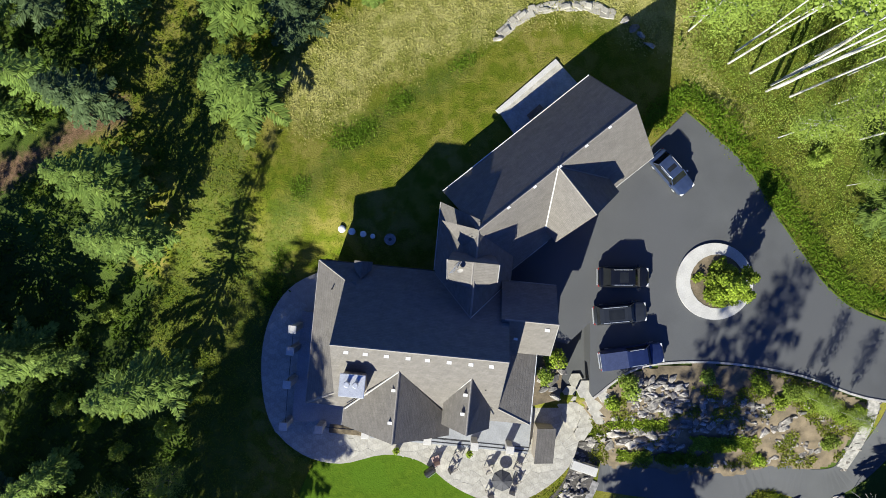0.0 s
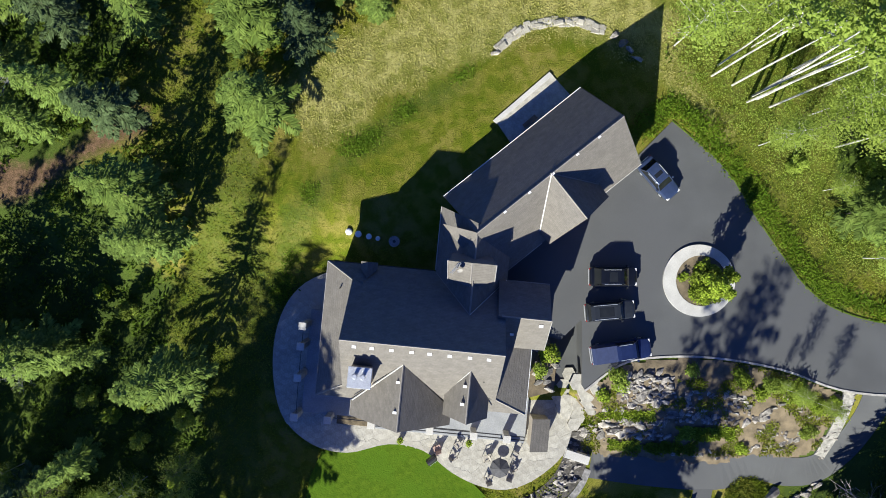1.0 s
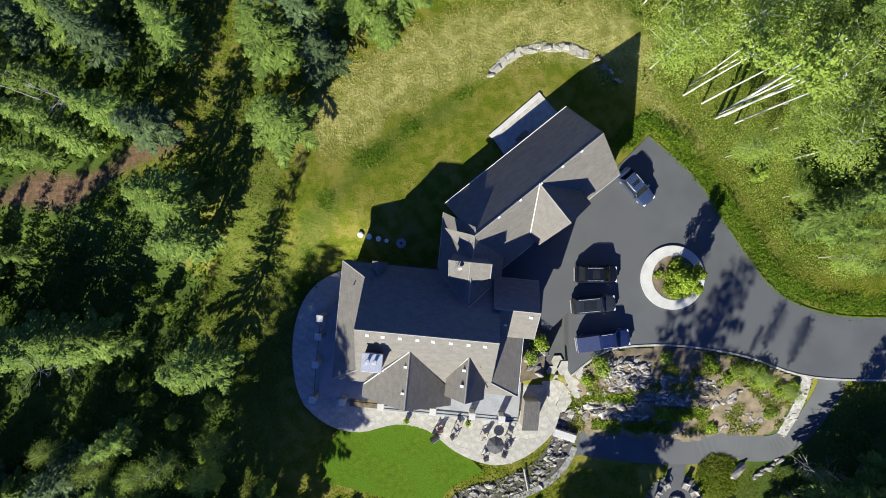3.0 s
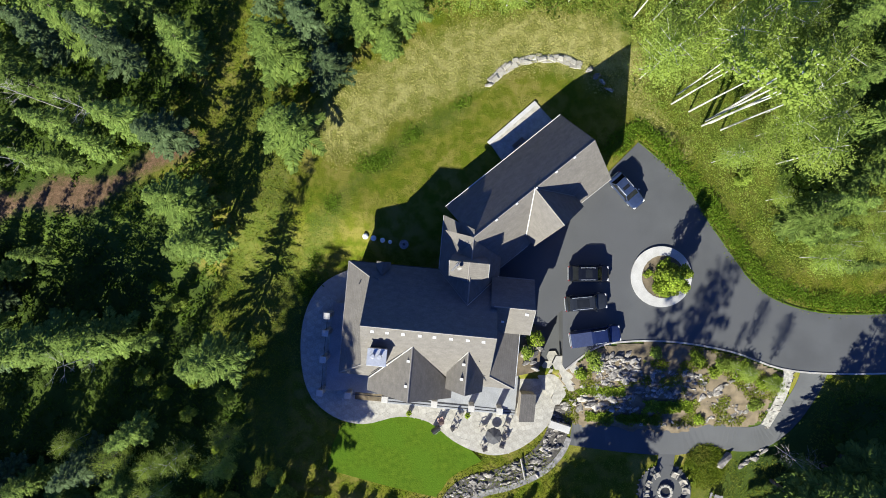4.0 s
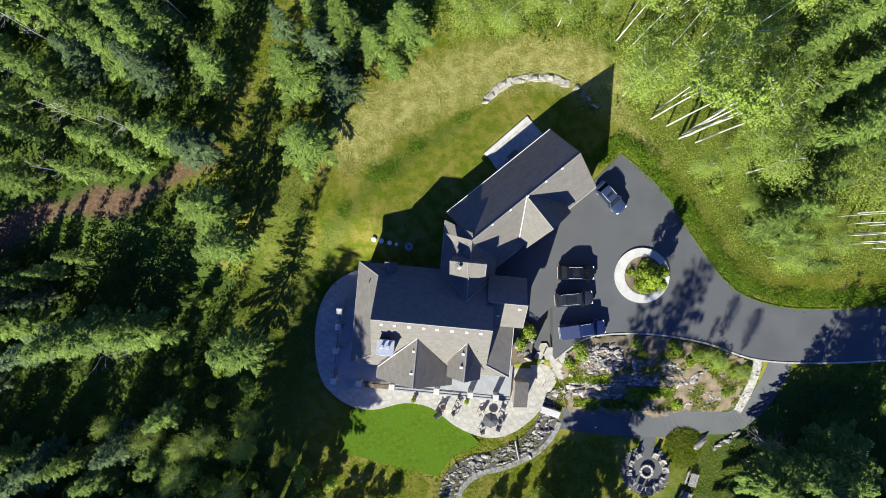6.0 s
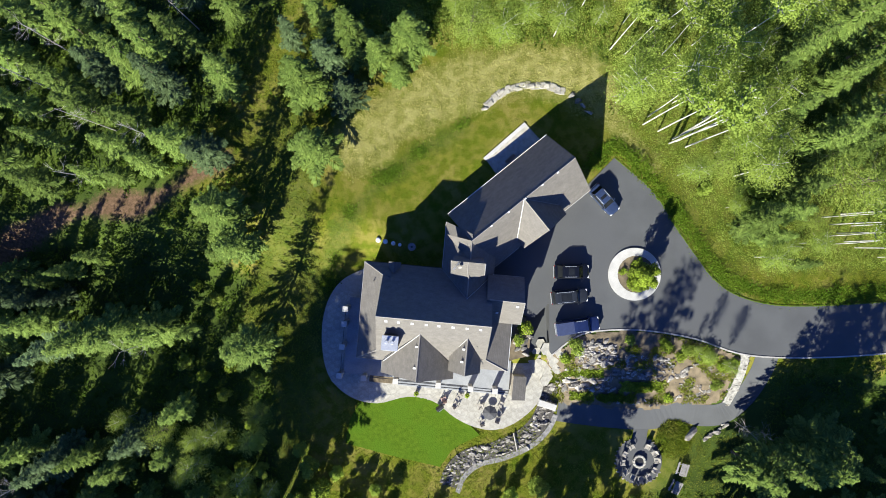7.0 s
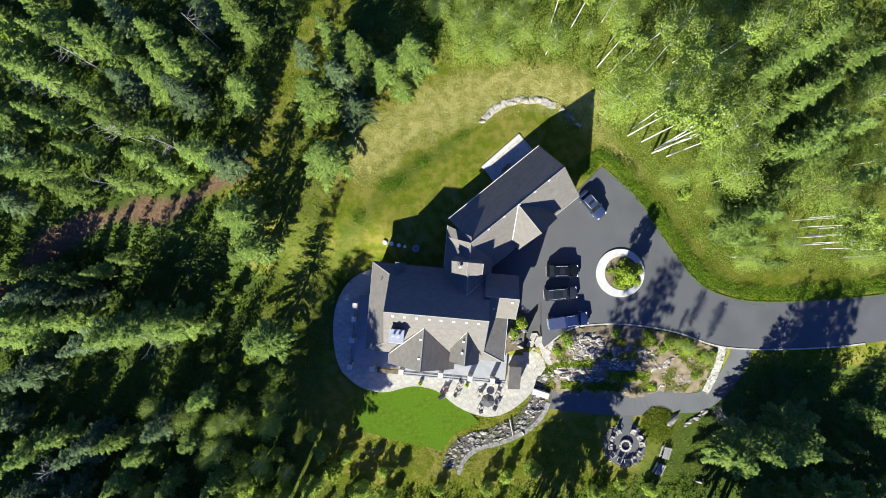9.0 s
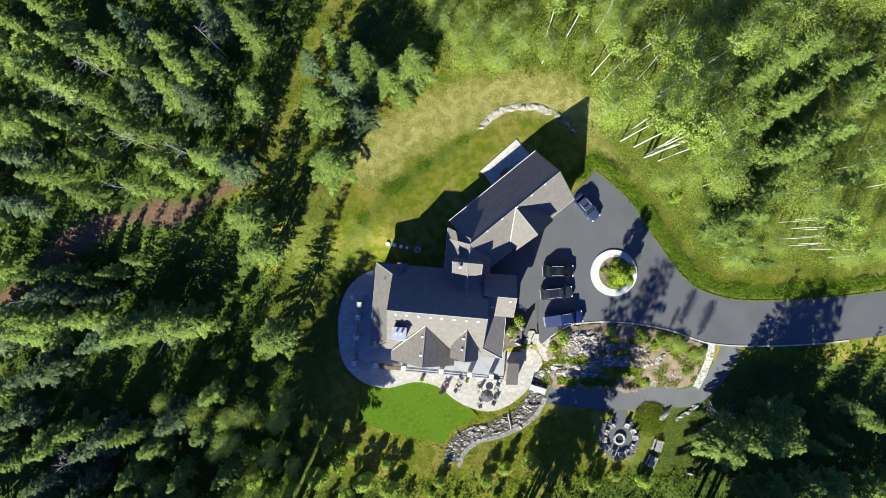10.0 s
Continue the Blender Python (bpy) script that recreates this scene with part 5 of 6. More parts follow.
tagged(draped(BED, 0.1, "garden_bed", M_SOIL, 0.25, 0.12), "brown soil slope of the rock garden", "garden bed", kind="structure")
BOULDER = "boulders of the rock garden"
for line, n, s0, s1 in (([(18.6, -12.9), (21.5, -12.6), (23.2, -13.4)], 30, 0.4, 0.95), ([(17.6, -14.4), (20.0, -14.0), (23.0, -14.2)], 30, 0.4, 0.95), ([(18.6, -15.4), (21.5, -15.0), (22.5, -15.2)], 14, 0.5, 1.1),
                        ([(15.6, -16.2), (19, -15.9), (21.5, -16.2)], 10, 0.4, 0.8), ([(15.4, -18.0), (18, -17.6), (21.5, -17.8), (24, -17.0), (28, -17.4)], 34, 0.45, 1.1), ([(14.4, -19.2), (17, -18.7), (20.5, -18.9), (23, -19.4)], 30, 0.45, 1.1),
                        ([(24, -14.4), (28, -14.8), (31, -15.6)], 18, 0.4, 0.9), ([(24, -16), (27, -16.4), (30.3, -17.2)], 14, 0.4, 0.9), ([(31.0, -17.6), (32.6, -16.9), (33.2, -15.8), (35, -14.6)], 12, 0.6, 1.0),
                        ([(31.5, -20.6), (33.4, -20.8), (35, -20.3), (36.4, -19.3), (37.2, -18.4)], 12, 0.5, 0.9), ([(36, -16), (38, -17.2), (39.2, -16.4), (40.2, -15)], 10, 0.4, 0.8), ([(23, -20.8), (26, -21.3), (29.5, -21.4)], 14, 0.3, 0.6)):
    for x, y in along(line, n, 0.45):
        rock("boulder", x, y, _rk.uniform(s0, s1), "angular pale granite boulder in the rock garden", "boulder", BOULDER)
# small broken stones between the boulders
rng = random.Random(77)
bm = bmesh.new()
for line in ([(18.4, -13.2), (23.0, -13.8)], [(17.8, -15.0), (23.0, -14.8)], [(15.2, -18.2), (23, -18.0)], [(14.6, -19.4), (23, -19.2)], [(23, -15.0), (31, -16.4)], [(23.5, -17.2), (30, -17.6)], [(31, -17.4), (36, -20.0)]):
    for x, y in along(line, 34, 0.6):
        s = rng.uniform(0.08, 0.22)
        r = bmesh.ops.create_icosphere(bm, subdivisions=1, radius=s)
        for v in r["verts"]:
            v.co = Vector((v.co.x * rng.uniform(0.8, 1.3), v.co.y * rng.uniform(0.8, 1.3), v.co.z * 0.7)) + Vector((x, y, ground_z(x, y) + 0.15))
tagged(new("rubble", mesh_of("rubble", bm, M_RUBBLE)), "broken pale stones between the boulders", "rubble", kind="stuff")
# flat stepping slabs at the patio's corner
for k, (x, y, s) in enumerate(((13.6, -13.4, 1.2), (14.6, -14.6, 1.3), (13.2, -15.2, 1.1), (14.2, -16.2, 1.2), (13.0, -17.0, 1.0), (15.4, -13.9, 1.0), (12.6, -14.1, 0.9), (12.2, -15.4, 1.1), (13.4, -16.2, 0.9), (12.4, -16.4, 1.0), (14.9, -15.6, 1.0), (14.0, -13.9, 0.8), (13.1, -12.9, 1.0), (14.1, -17.4, 1.1), (13.6, -18.2, 0.9), (15.2, -16.4, 0.8))):
    s *= 1.5
    pts = [(s * _rk.uniform(0.45, 0.62) * math.cos(a), s * _rk.uniform(0.45, 0.62) * math.sin(a)) for a in np.arange(0, 6.2, 1.05)]
    ob = tagged(new("stepping_slab", mesh_of("stepping_slab", prism(pts, -0.6, 0.16), M_FLAG)), "broad pale natural stone step", "stone step", "natural stone steps")
    ob.matrix_basis = pose(x, y, max(ground_z(x, y), -3.4) + 0.011 * k)


def shrub(x, y, r, h, material, label, seed, spiky=False):
    rng = random.Random(seed)
    blobs = [((rng.uniform(-0.5, 0.5) * r, rng.uniform(-0.5, 0.5) * r, h * rng.uniform(0.25, 0.6)), r * rng.uniform(0.45, 0.65)) for _ in range(5)]
    t = empty("shrub", pose(x, y, ground_z(x, y) + 0.1), label, "shrub", "garden shrubs")
    ob = new("foliage", leaf_cloud(rng, blobs, int(480 * r * r + 260), 0.19, material, "foliage"))
    ob.parent = t
    bm = bmesh.new()
    for c, _ in blobs:
        add_tube(bm, (0, 0, -0.2), c, 0.05, 0.02, 5)
    part("stem", bm, M_BARK, t)


for k, (x, y, r, h) in enumerate(((33.2, -13.4, 1.3, 1.2), (35.6, -14.0, 1.7, 1.5), (38.3, -16.0, 1.2, 1.1), (37.4, -18.6, 1.0, 0.8), (32.0, -14.6, 0.9, 0.8), (30.8, -20.6, 0.8, 0.7),
                                 (17.4, -13.0, 1.2, 1.4), (16.0, -14.6, 0.9, 1.0), (10.4, -10.4, 1.1, 1.5), (9.6, -12.0, 0.9, 0.9), (10.6, -13.6, 0.8, 0.8), (39.4, -15.2, 0.8, 0.7), (24.8, -12.0, 0.9, 0.8), (29.8, -12.6, 1.1, 1.0))):
    shrub(x, y, r, h, M_SHRUB if k % 3 else M_LEAF, "rounded yellow-green garden shrub", 100 + k)
for k, (x0, x1, y0, y1) in enumerate(((15.8, 21.4, -17.4, -16.3), (14.3, 15.7, -18.4, -17.5), (17.2, 20.4, -20.9, -19.8), (24, 30, -19.6, -18.2), (21, 26, -21.2, -20))):
    rng = random.Random(300 + k)
    P = [(rng.uniform(x0 - 0.3, x1 + 0.3), rng.uniform(y0 - 0.3, y1 + 0.3)) for _ in range(int((x1 - x0) * (y1 - y0) * 380))]
    P = [(x, y) for x, y in P if min(x - x0, x1 - x, (y - y0) * 1.3, (y1 - y) * 1.3) > 0.5 * noise.noise(Vector((x * 1.3, y * 1.3, k)))]
    hz = {p: 0.1 + (0.2 + 0.3 * noise.noise(Vector((p[0] * 1.7, p[1] * 1.7, 8)))) * rng.random() for p in P}
    me = kites("planting_strip", [(x, y, ground_z(x, y) + hz[x, y]) for x, y in P], [(rng.uniform(-1, 1), rng.uniform(-1, 1), 0.8) for _ in P], [(rng.uniform(-0.5, 0.5), rng.uniform(-0.5, 0.5), 1) for _ in P],
               [rng.uniform(0.22, 0.42) for _ in P], [rng.uniform(0.04, 0.08) for _ in P], M_SHRUB)
    tagged(new("planting_strip", me), "low bright green ground cover between boulders", "ground cover", kind="stuff")

rng = random.Random(417)
P = [(rng.uniform(14.5, 41), rng.uniform(-21.5, -11.2)) for _ in range(26000)]
P = [p for p in P if inside(*p, BED) and noise.noise(Vector((p[0] * 0.55, p[1] * 0.55, 31))) > 0.11 and not (17.4 < p[0] < 23.5 and p[1] > -15.6)]
me = kites("bed_plants", [(x, y, ground_z(x, y) + 0.12 + 0.15 * rng.random()) for x, y in P], [(rng.uniform(-1, 1), rng.uniform(-1, 1), 0.5) for _ in P], [(rng.uniform(-0.5, 0.3), rng.uniform(-0.6, 0.2), 1) for _ in P],
           [rng.uniform(0.18, 0.36) for _ in P], [rng.uniform(0.04, 0.07) for _ in P], M_GRASS)
tagged(new("bed_plants", me), "low yellow-green plants on the rock garden slope", "ground cover", kind="stuff")
for x, y, h in ((34.4, -14.0, 5.6), (37.6, -15.4, 5.8), (33.6, -13.2, 3.2)):
    plant("young_aspen", ASPEN[3], x, y, h / 15, 40 * x, "slender young leafy tree in the rock garden", "tree", "young trees of the rock garden")
# Dark sheet over the sunk ground, added to stand in for deep shade.
tagged(new("sunken_court", mesh_of("sunken_court", prism([(11.0, -7.4), (13.9, -6.5), (13.9, -14.4), (11.0, -15.5)], -3.8, -3.2), M_ASPHALT)), "dark asphalt sheet added for the deep shade below the drive", "court", kind="structure")
COURT = [(8.6, -8.8), (10.6, -8.9), (11.3, -11.0), (11.0, -14.2), (8.4, -14.8)]
tagged(new("court_bed", mesh_of("court_bed", prism(COURT, -3.6, 0.16), M_SOIL)), "soil bed beside the entrance", "garden bed", kind="structure")
for x, y, s in ((9.6, -11.4, 0.9), (10.4, -12.4, 1.1), (9.4, -13.2, 0.8), (10.6, -14.0, 0.9), (11.2, -11.6, 0.7), (9.2, -12.3, 0.6), (10.3, -13.2, 0.7), (9.2, -10.0, 0.5)):
    rock("boulder", x, y, s, "angular boulder in the entrance bed", "boulder", BOULDER, 0.1, 0.16)
# rocky stream bed down to the lower garden
STREAM = smooth([(14.4, -19.2), (14.2, -21.2), (12.9, -24.2), (10.4, -26.6), (6.5, -28.3), (3.0, -29.2), (0.8, -30.9), (-0.2, -33.2)], 6)
# Bed gravel is darker than the path, so gaps between rocks look dark.
tagged(new("stream_bed", mesh_of("stream_bed", ribbon(STREAM, 2.6, 0.06, 0.5), M_SCREE)), "grey gravel bed of a dry stream", "stream bed", kind="structure")
_edge = [(p[0] + 1.35, p[1] - 1.05) for p in STREAM[8:]]
tagged(new("gravel_path", mesh_of("gravel_path", ribbon(_edge, 0.7, 0.09, 0.4), M_GRAVEL)), "narrow grey gravel edge of the stream bed", "path", kind="structure")
for x, y in along(STREAM, 230, 1.1):
    rock("stream_rock", x, y, _rk.uniform(0.2, 0.55) + 0.35 * _rk.random() ** 4, "pale angular rock in the dry stream bed", "rock", "rocks of the stream bed")
bridge = empty("footbridge", pose(14.0, -21.7, -3.45, 0, 0, -18), "pale concrete slab footbridge over the stream bed", "footbridge")
part("span", box(-1.3, 1.3, -0.45, 0.45, 0.02, 0.3, bevel=0.03), M_CONC, bridge)
part("abutment", box(-1.35, -1.0, -0.5, 0.5, -0.6, 0.02), M_CONC, bridge), part("abutment", box(1.0, 1.35, -0.5, 0.5, -0.6, 0.02), M_CONC, bridge)
log = tagged(new("log", mesh_of("log", tube((-0.2, 1.3, 0.2), (0.3, -1.3, 0.2), 0.1, 0.08), M_DEAD)), "pale fallen log across the stream bed", "log")
log.matrix_basis = pose(9.4, -27.0, -3.8)

# pale stone band beside the path down from the drive
_band = smooth([(40.9, -14.3), (40.7, -16.6), (40.1, -19.4), (39.3, -21.6)], 5)
tagged(new("stone_band", mesh_of("stone_band", ribbon(_band, 1.2, 0.2, 0.5), M_PALE)), "strip of pale rubble beside the garden path", "stone strip", kind="structure")
for x, y in along(_band, 54, 0.55):
    rock("band_stone", x, y, _rk.uniform(0.25, 0.65), "flat pale stone beside the garden path", "stone", "stones beside the path", 0.02)
for x, y in along([(39.8, -24.9), (38.2, -25.8), (36.4, -27.0)], 9, 0.3):
    rock("boulder", x, y, _rk.uniform(0.5, 0.9), "pale boulder beside the garden path", "boulder", BOULDER)
rock("boulder", 34.4, -26.0, 1.7, "large rounded grey boulder on the grass", "boulder", BOULDER)

# fire pit terrace
FP = (27.1, -29.9)
FZ = ground_z(*FP) + 0.1
ring = [(FP[0] + 3.3 * math.cos(a), FP[1] + 3.3 * math.sin(a)) for a in np.arange(0, 6.28, 0.2618)]
tagged(new("fire_terrace", mesh_of("fire_terrace", prism(ring, FZ - 0.7, FZ), M_ASPHALT)), "round dark paved terrace for the fire pit", "terrace", kind="structure")
tagged(new("garden_path", mesh_of("garden_path", ribbon(smooth([(28.0, -23.6), (27.4, -25.4), (27.2, -27.0)], 4), 2.0, 0.08), M_ASPHALT)), "short asphalt path to the fire pit", "path", kind="structure")
pit = empty("fire_pit", pose(*FP, FZ), "round pale stone fire pit with dark ash", "fire pit")
for k in range(12):
    a = k * math.pi / 6
    part("ring_stone", box(0.62, 0.95, -0.2, 0.2, 0, 0.42, bevel=0.05), M_FLAG, pit, m=pose(0, 0, 0, 0, 0, math.degrees(a)))
part("ash_bed", tube((0, 0, 0), (0, 0, 0.15), 0.64, 0.62, n=16), M_METAL, pit)


def garden_chair(m, material, label, group):
    """A slatted low armchair with a sloping back."""
    c = empty("garden_chair", m, label, "chair", group)
    part("seat", box(-0.3, 0.3, -0.28, 0.28, 0.34, 0.40, bevel=0.02), material, c)
    part("backrest", box(-0.3, 0.3, -0.03, 0.03, 0.0, 0.7, bevel=0.02), material, c, m=pose(0, 0.28, 0.38, -18, 0, 0))
    for s in (-1, 1):
        part("armrest", box(s * 0.34 - 0.06, s * 0.34 + 0.06, -0.32, 0.32, 0.58, 0.62, bevel=0.015), material, c)
        for y in (-0.26, 0.26):
            part("leg", box(s * 0.32 - 0.03, s * 0.32 + 0.03, y - 0.03, y + 0.03, 0, 0.58), material, c)
    return c


first = None
for k, deg in enumerate((118, 62, 152, 182, 215, 245, 272, 300, 330, 5, 30)):
    a = radians(deg)
    r = 2.35
    m = pose(FP[0] + r * math.cos(a), FP[1] + r * math.sin(a), FZ, 0, 0, deg - 90)
    if first is None:
        first = garden_chair(m, M_CHAIRW, "pale wooden garden chair facing the fire pit", "chairs round the fire pit")
    else:
        copy_thing(first, m)
for k in range(30):
    a = 0.55 + k * 0.18
    if 1.35 < a % 6.283 < 1.85:
        continue
    rock("edge_stone", FP[0] + 3.35 * math.cos(a), FP[1] + 3.35 * math.sin(a), _rk.uniform(0.22, 0.38), "grey edging stone round the fire pit terrace", "stone", "edging stones of the fire pit", 0.2)
# grassy mound between the paths
rows, verts = 8, []
for k in range(rows + 1):
    for a in range(28):
        r, an = 2.9 * k / rows, a * math.pi / 14
        x, y = 32.1 + r * math.cos(an) * (0.93 + 0.1 * math.sin(2 * an)), -26.7 + r * math.sin(an)
        verts.append((x, y, ground_z(x, y) + 0.5 * (1 - (k / rows) ** 2) + 0.12 * noise.noise(Vector((x, y, 0))) * (k < rows) - 0.1 * (k == rows)))
faces = [(k * 28 + a, k * 28 + (a + 1) % 28, (k + 1) * 28 + (a + 1) % 28, (k + 1) * 28 + a) for k in range(rows) for a in range(28)]
me = bpy.data.meshes.new("mound")
me.from_pydata(verts, [], faces)
me.materials.append(M_ROUGH)
mound = new("mound", me)
_rm = random.Random(63)
P = [(32.1 + 2.6 * r * math.cos(a), -26.7 + 2.8 * r * math.sin(a)) for r, a in ((math.sqrt(_rm.random()), _rm.uniform(0, 6.28)) for _ in range(2600))]
grass_me = kites("mound_grass", [(x, y, ground_z(x, y) + 0.5 * (1 - ((x - 32.1) ** 2 + (y + 26.7) ** 2) / 8.4)) for x, y in P], [(_rm.uniform(-1, 1), _rm.uniform(-1, 1), 0.7) for _ in P], [(_rm.uniform(-0.5, 0.5), _rm.uniform(-0.5, 0.5), 1) for _ in P], [_rm.uniform(0.25, 0.5) for _ in P], [_rm.uniform(0.03, 0.06) for _ in P], M_GRASS)
tagged(new("mound_grass", grass_me), "long rough grass on the mound", "grass", kind="stuff")
tagged(mound, "rough grassy mound between garden paths", "mound", kind="structure")


def picnic_table(m):
    c = empty("picnic_table", m, "weathered wooden picnic table on the grass", "table", "picnic tables")
    for k in range(5):
        part("board", box(-0.9, 0.9, -0.38 + k * 0.155, -0.25 + k * 0.155, 0.72, 0.76, bevel=0.01), M_GREYWOOD, c)
    for s in (-1, 1):
        part("bench", box(-0.9, 0.9, s * 0.68 - 0.13, s * 0.68 + 0.13, 0.42, 0.46, bevel=0.01), M_GREYWOOD, c)
        part("leg_frame", add_tube(tube((s * 0.6, -0.75, 0), (s * 0.6, -0.2, 0.72), 0.05, 0.05, n=4), (s * 0.6, 0.75, 0), (s * 0.6, 0.2, 0.72), 0.05, 0.05, 4), M_GREYWOOD, c)
        part("crossbar", box(s * 0.6 - 0.03, s * 0.6 + 0.03, -0.75, 0.75, 0.36, 0.42), M_GREYWOOD, c)
    return c


_pt = picnic_table(pose(33.2, -31.0, ground_z(33.2, -31), 0, 0, 72))
copy_thing(_pt, pose(32.2, -33.5, ground_z(32.2, -33.5), 0, 0, 62))
rock("boulder", 38.3, -35.6, 1.2, "bright white boulder at the wood's edge", "boulder", BOULDER)

# ---- patio furniture ----
PZ = -3.44


def patio_table(x, y, r, parasol=False):
    c = empty("patio_table", pose(x, y, PZ), "round dark patio table" + (" with an open parasol" if parasol else ""), "table")
    part("tabletop", tube((0, 0, 0.70), (0, 0, 0.74), r, r, n=20), M_METAL, c)
    part("pedestal", tube((0, 0, 0), (0, 0, 0.7), 0.06, 0.06, n=8), M_METAL, c)
    part("foot", tube((0, 0, 0), (0, 0, 0.05), 0.35, 0.3, n=12), M_METAL, c)
    if parasol:
        part("pole", tube((0, 0, 0.7), (0, 0, 2.45), 0.025, 0.025, n=8), M_METAL, c)
        bm = bmesh.new()
        top = bm.verts.new((0, 0, 2.5))
        rim = [bm.verts.new((1.05 * math.cos(i * math.pi / 4), 1.05 * math.sin(i * math.pi / 4), 2.05)) for i in range(8)]
        low = bm.verts.new((0, 0, 2.44))
        for i in range(8):
            bm.faces.new((top, rim[i], rim[(i + 1) % 8]))
            bm.faces.new((low, rim[(i + 1) % 8], rim[i]))
        part("canopy", bm, M_PARASOL, c, "dark grey fabric canopy")
        for i in range(8):
            part("rib", tube((0, 0, 2.47), (1.05 * math.cos(i * math.pi / 4), 1.05 * math.sin(i * math.pi / 4), 2.07), 0.015, 0.01, n=4), M_METAL, c)


patio_table(5.7, -22.3, 0.6, True)
pc = None
for x, y, d in ((7.4, -21.5, 60), (7.3, -22.8, 120), (4.6, -24.0, 200), (6.9, -23.6, 160), (4.4, -21.8, -70)):
    pc = garden_chair(pose(x, y, PZ, 0, 0, d), M_CHAIRW, "light weathered patio chair", "patio chairs") if pc is None else copy_thing(pc, pose(x, y, PZ, 0, 0, d))
for x, y, d in ((1.5, -20.4, 40), (1.0, -21.6, 120)):
    copy_thing(pc, pose(x, y, PZ, 0, 0, d))
garden_chair(pose(-0.7, -20.7, PZ, 0, 0, 200), M_CHAIRR, "faded red patio chair", "patio chairs")
grill = empty("barbecue", pose(-1.3, -21.9, PZ, 0, 0, 35), "black covered barbecue at the patio's edge", "barbecue")
part("body", box(-0.55, 0.55, -0.3, 0.3, 0.1, 0.85, bevel=0.05), M_METAL, grill)
part("lid", tube((-0.5, 0, 0.85), (0.5, 0, 0.85), 0.28, 0.28, n=12), M_METAL, grill)
part("handle", tube((-0.4, -0.33, 0.95), (0.4, -0.33, 0.95), 0.02, 0.02), M_GALV, grill)
for x, y in ((2.6, -20.2), (-4.6, -19.9)):
    pot = empty("planter", pose(x, y, PZ), "dark round planter with clipped green plant", "planter")
    part("pot", tube((0, 0, 0), (0, 0, 0.45), 0.22, 0.3, n=14), M_METAL, pot)
    ob = new("foliage", leaf_cloud(random.Random(5), [((0, 0, 0.65), 0.32)], 160, 0.14, M_SHRUB, "foliage"))
    ob.parent = pot
# low garden shed at the terrace's end
shed = empty("garden_annex", pose(9.78, -18.4, -3.5, 0, 0, -5.63), "low narrow annex with a grey shingled pent roof", "annex")
part("wall", box(-0.84, 0.84, -1.9, 1.12, 0, 2.52), M_STUCCO, shed)
part("roof", slab([(-0.95, -2.05, 3.35), (0.95, -2.05, 2.6), (0.95, 1.28, 2.6), (-0.95, 1.28, 3.35)], 0.14), M_SHINGLE, shed)
part("door", box(-0.4, 0.4, -1.9, -1.85, 0.05, 2.05), M_WOOD, shed)
# round lids and table on the grass
for k, (x, y, r) in enumerate(((-9.6, 1.9, 0.36), (-8.6, 1.65, 0.34), (-7.5, 1.4, 0.3), (-6.6, 1.2, 0.24))):
    lid = empty("planter_tub", pose(x, y, ground_z(x, y)), "round white tub with a domed lid on the grass", "tub", "white tubs on the grass")
    part("tub", tube((0, 0, -0.2), (0, 0, 0.45), r * 0.85, r, n=16), M_WHITE, lid)
    bm = bmesh.new()
    bmesh.ops.create_uvsphere(bm, u_segments=16, v_segments=8, radius=r * 0.97)
    bmesh.ops.scale(bm, vec=(1, 1, 0.45), verts=bm.verts)
    part("lid", bm, M_WHITE, lid, m=pose(0, 0, 0.45))
tt = empty("round_table", pose(-4.95, 0.9, ground_z(-4.95, 0.9)), "round grey garden table in the house's shade", "table")
part("tabletop", tube((0, 0, 0.68), (0, 0, 0.74), 0.55, 0.55, n=20), M_GREYWOOD, tt)
part("pedestal", tube((0, 0, -0.2), (0, 0, 0.68), 0.09, 0.09, n=8), M_METAL, tt)
part("hub", tube((0, 0, 0.74), (0, 0, 0.8), 0.16, 0.14, n=12), M_METAL, tt)

# slab behind the garage
npatio = tagged(new("back_patio", mesh_of("back_patio", prism([(5.3, 12.9), (10.9, 17.6), (12.9, 15.4), (7.0, 10.4)], -0.6, 0.14), M_FLAG)), "grey paved patio behind the garage", "patio", kind="structure")
part("kerb", slab([(4.95, 13.05, 0.2), (10.62, 17.92, 0.2), (10.95, 17.55, 0.2), (5.3, 12.7, 0.2)], 0.8), M_CONC, npatio, "pale concrete edge")
bt = empty("patio_bench", pose(8.6, 12.9, 0.14, 0, 0, 40), "dark wooden bench against the garage wall", "bench")
part("seat", box(-0.8, 0.8, -0.22, 0.22, 0.4, 0.46, bevel=0.01), M_WOOD, bt)
part("backrest", box(-0.8, 0.8, -0.25, -0.21, 0.46, 0.9, bevel=0.01), M_WOOD, bt)
for s in (-0.7, 0.7):
    part("leg", box(s - 0.04, s + 0.04, -0.2, 0.2, 0, 0.4), M_WOOD, bt)

# planted island in the drive
ISL = (25.6, -3.05)
isl = tagged(new("island_kerb", None), "pale concrete ring round a planted island", "kerb", kind="structure")
isl.matrix_basis = pose(*ISL, 0.05)
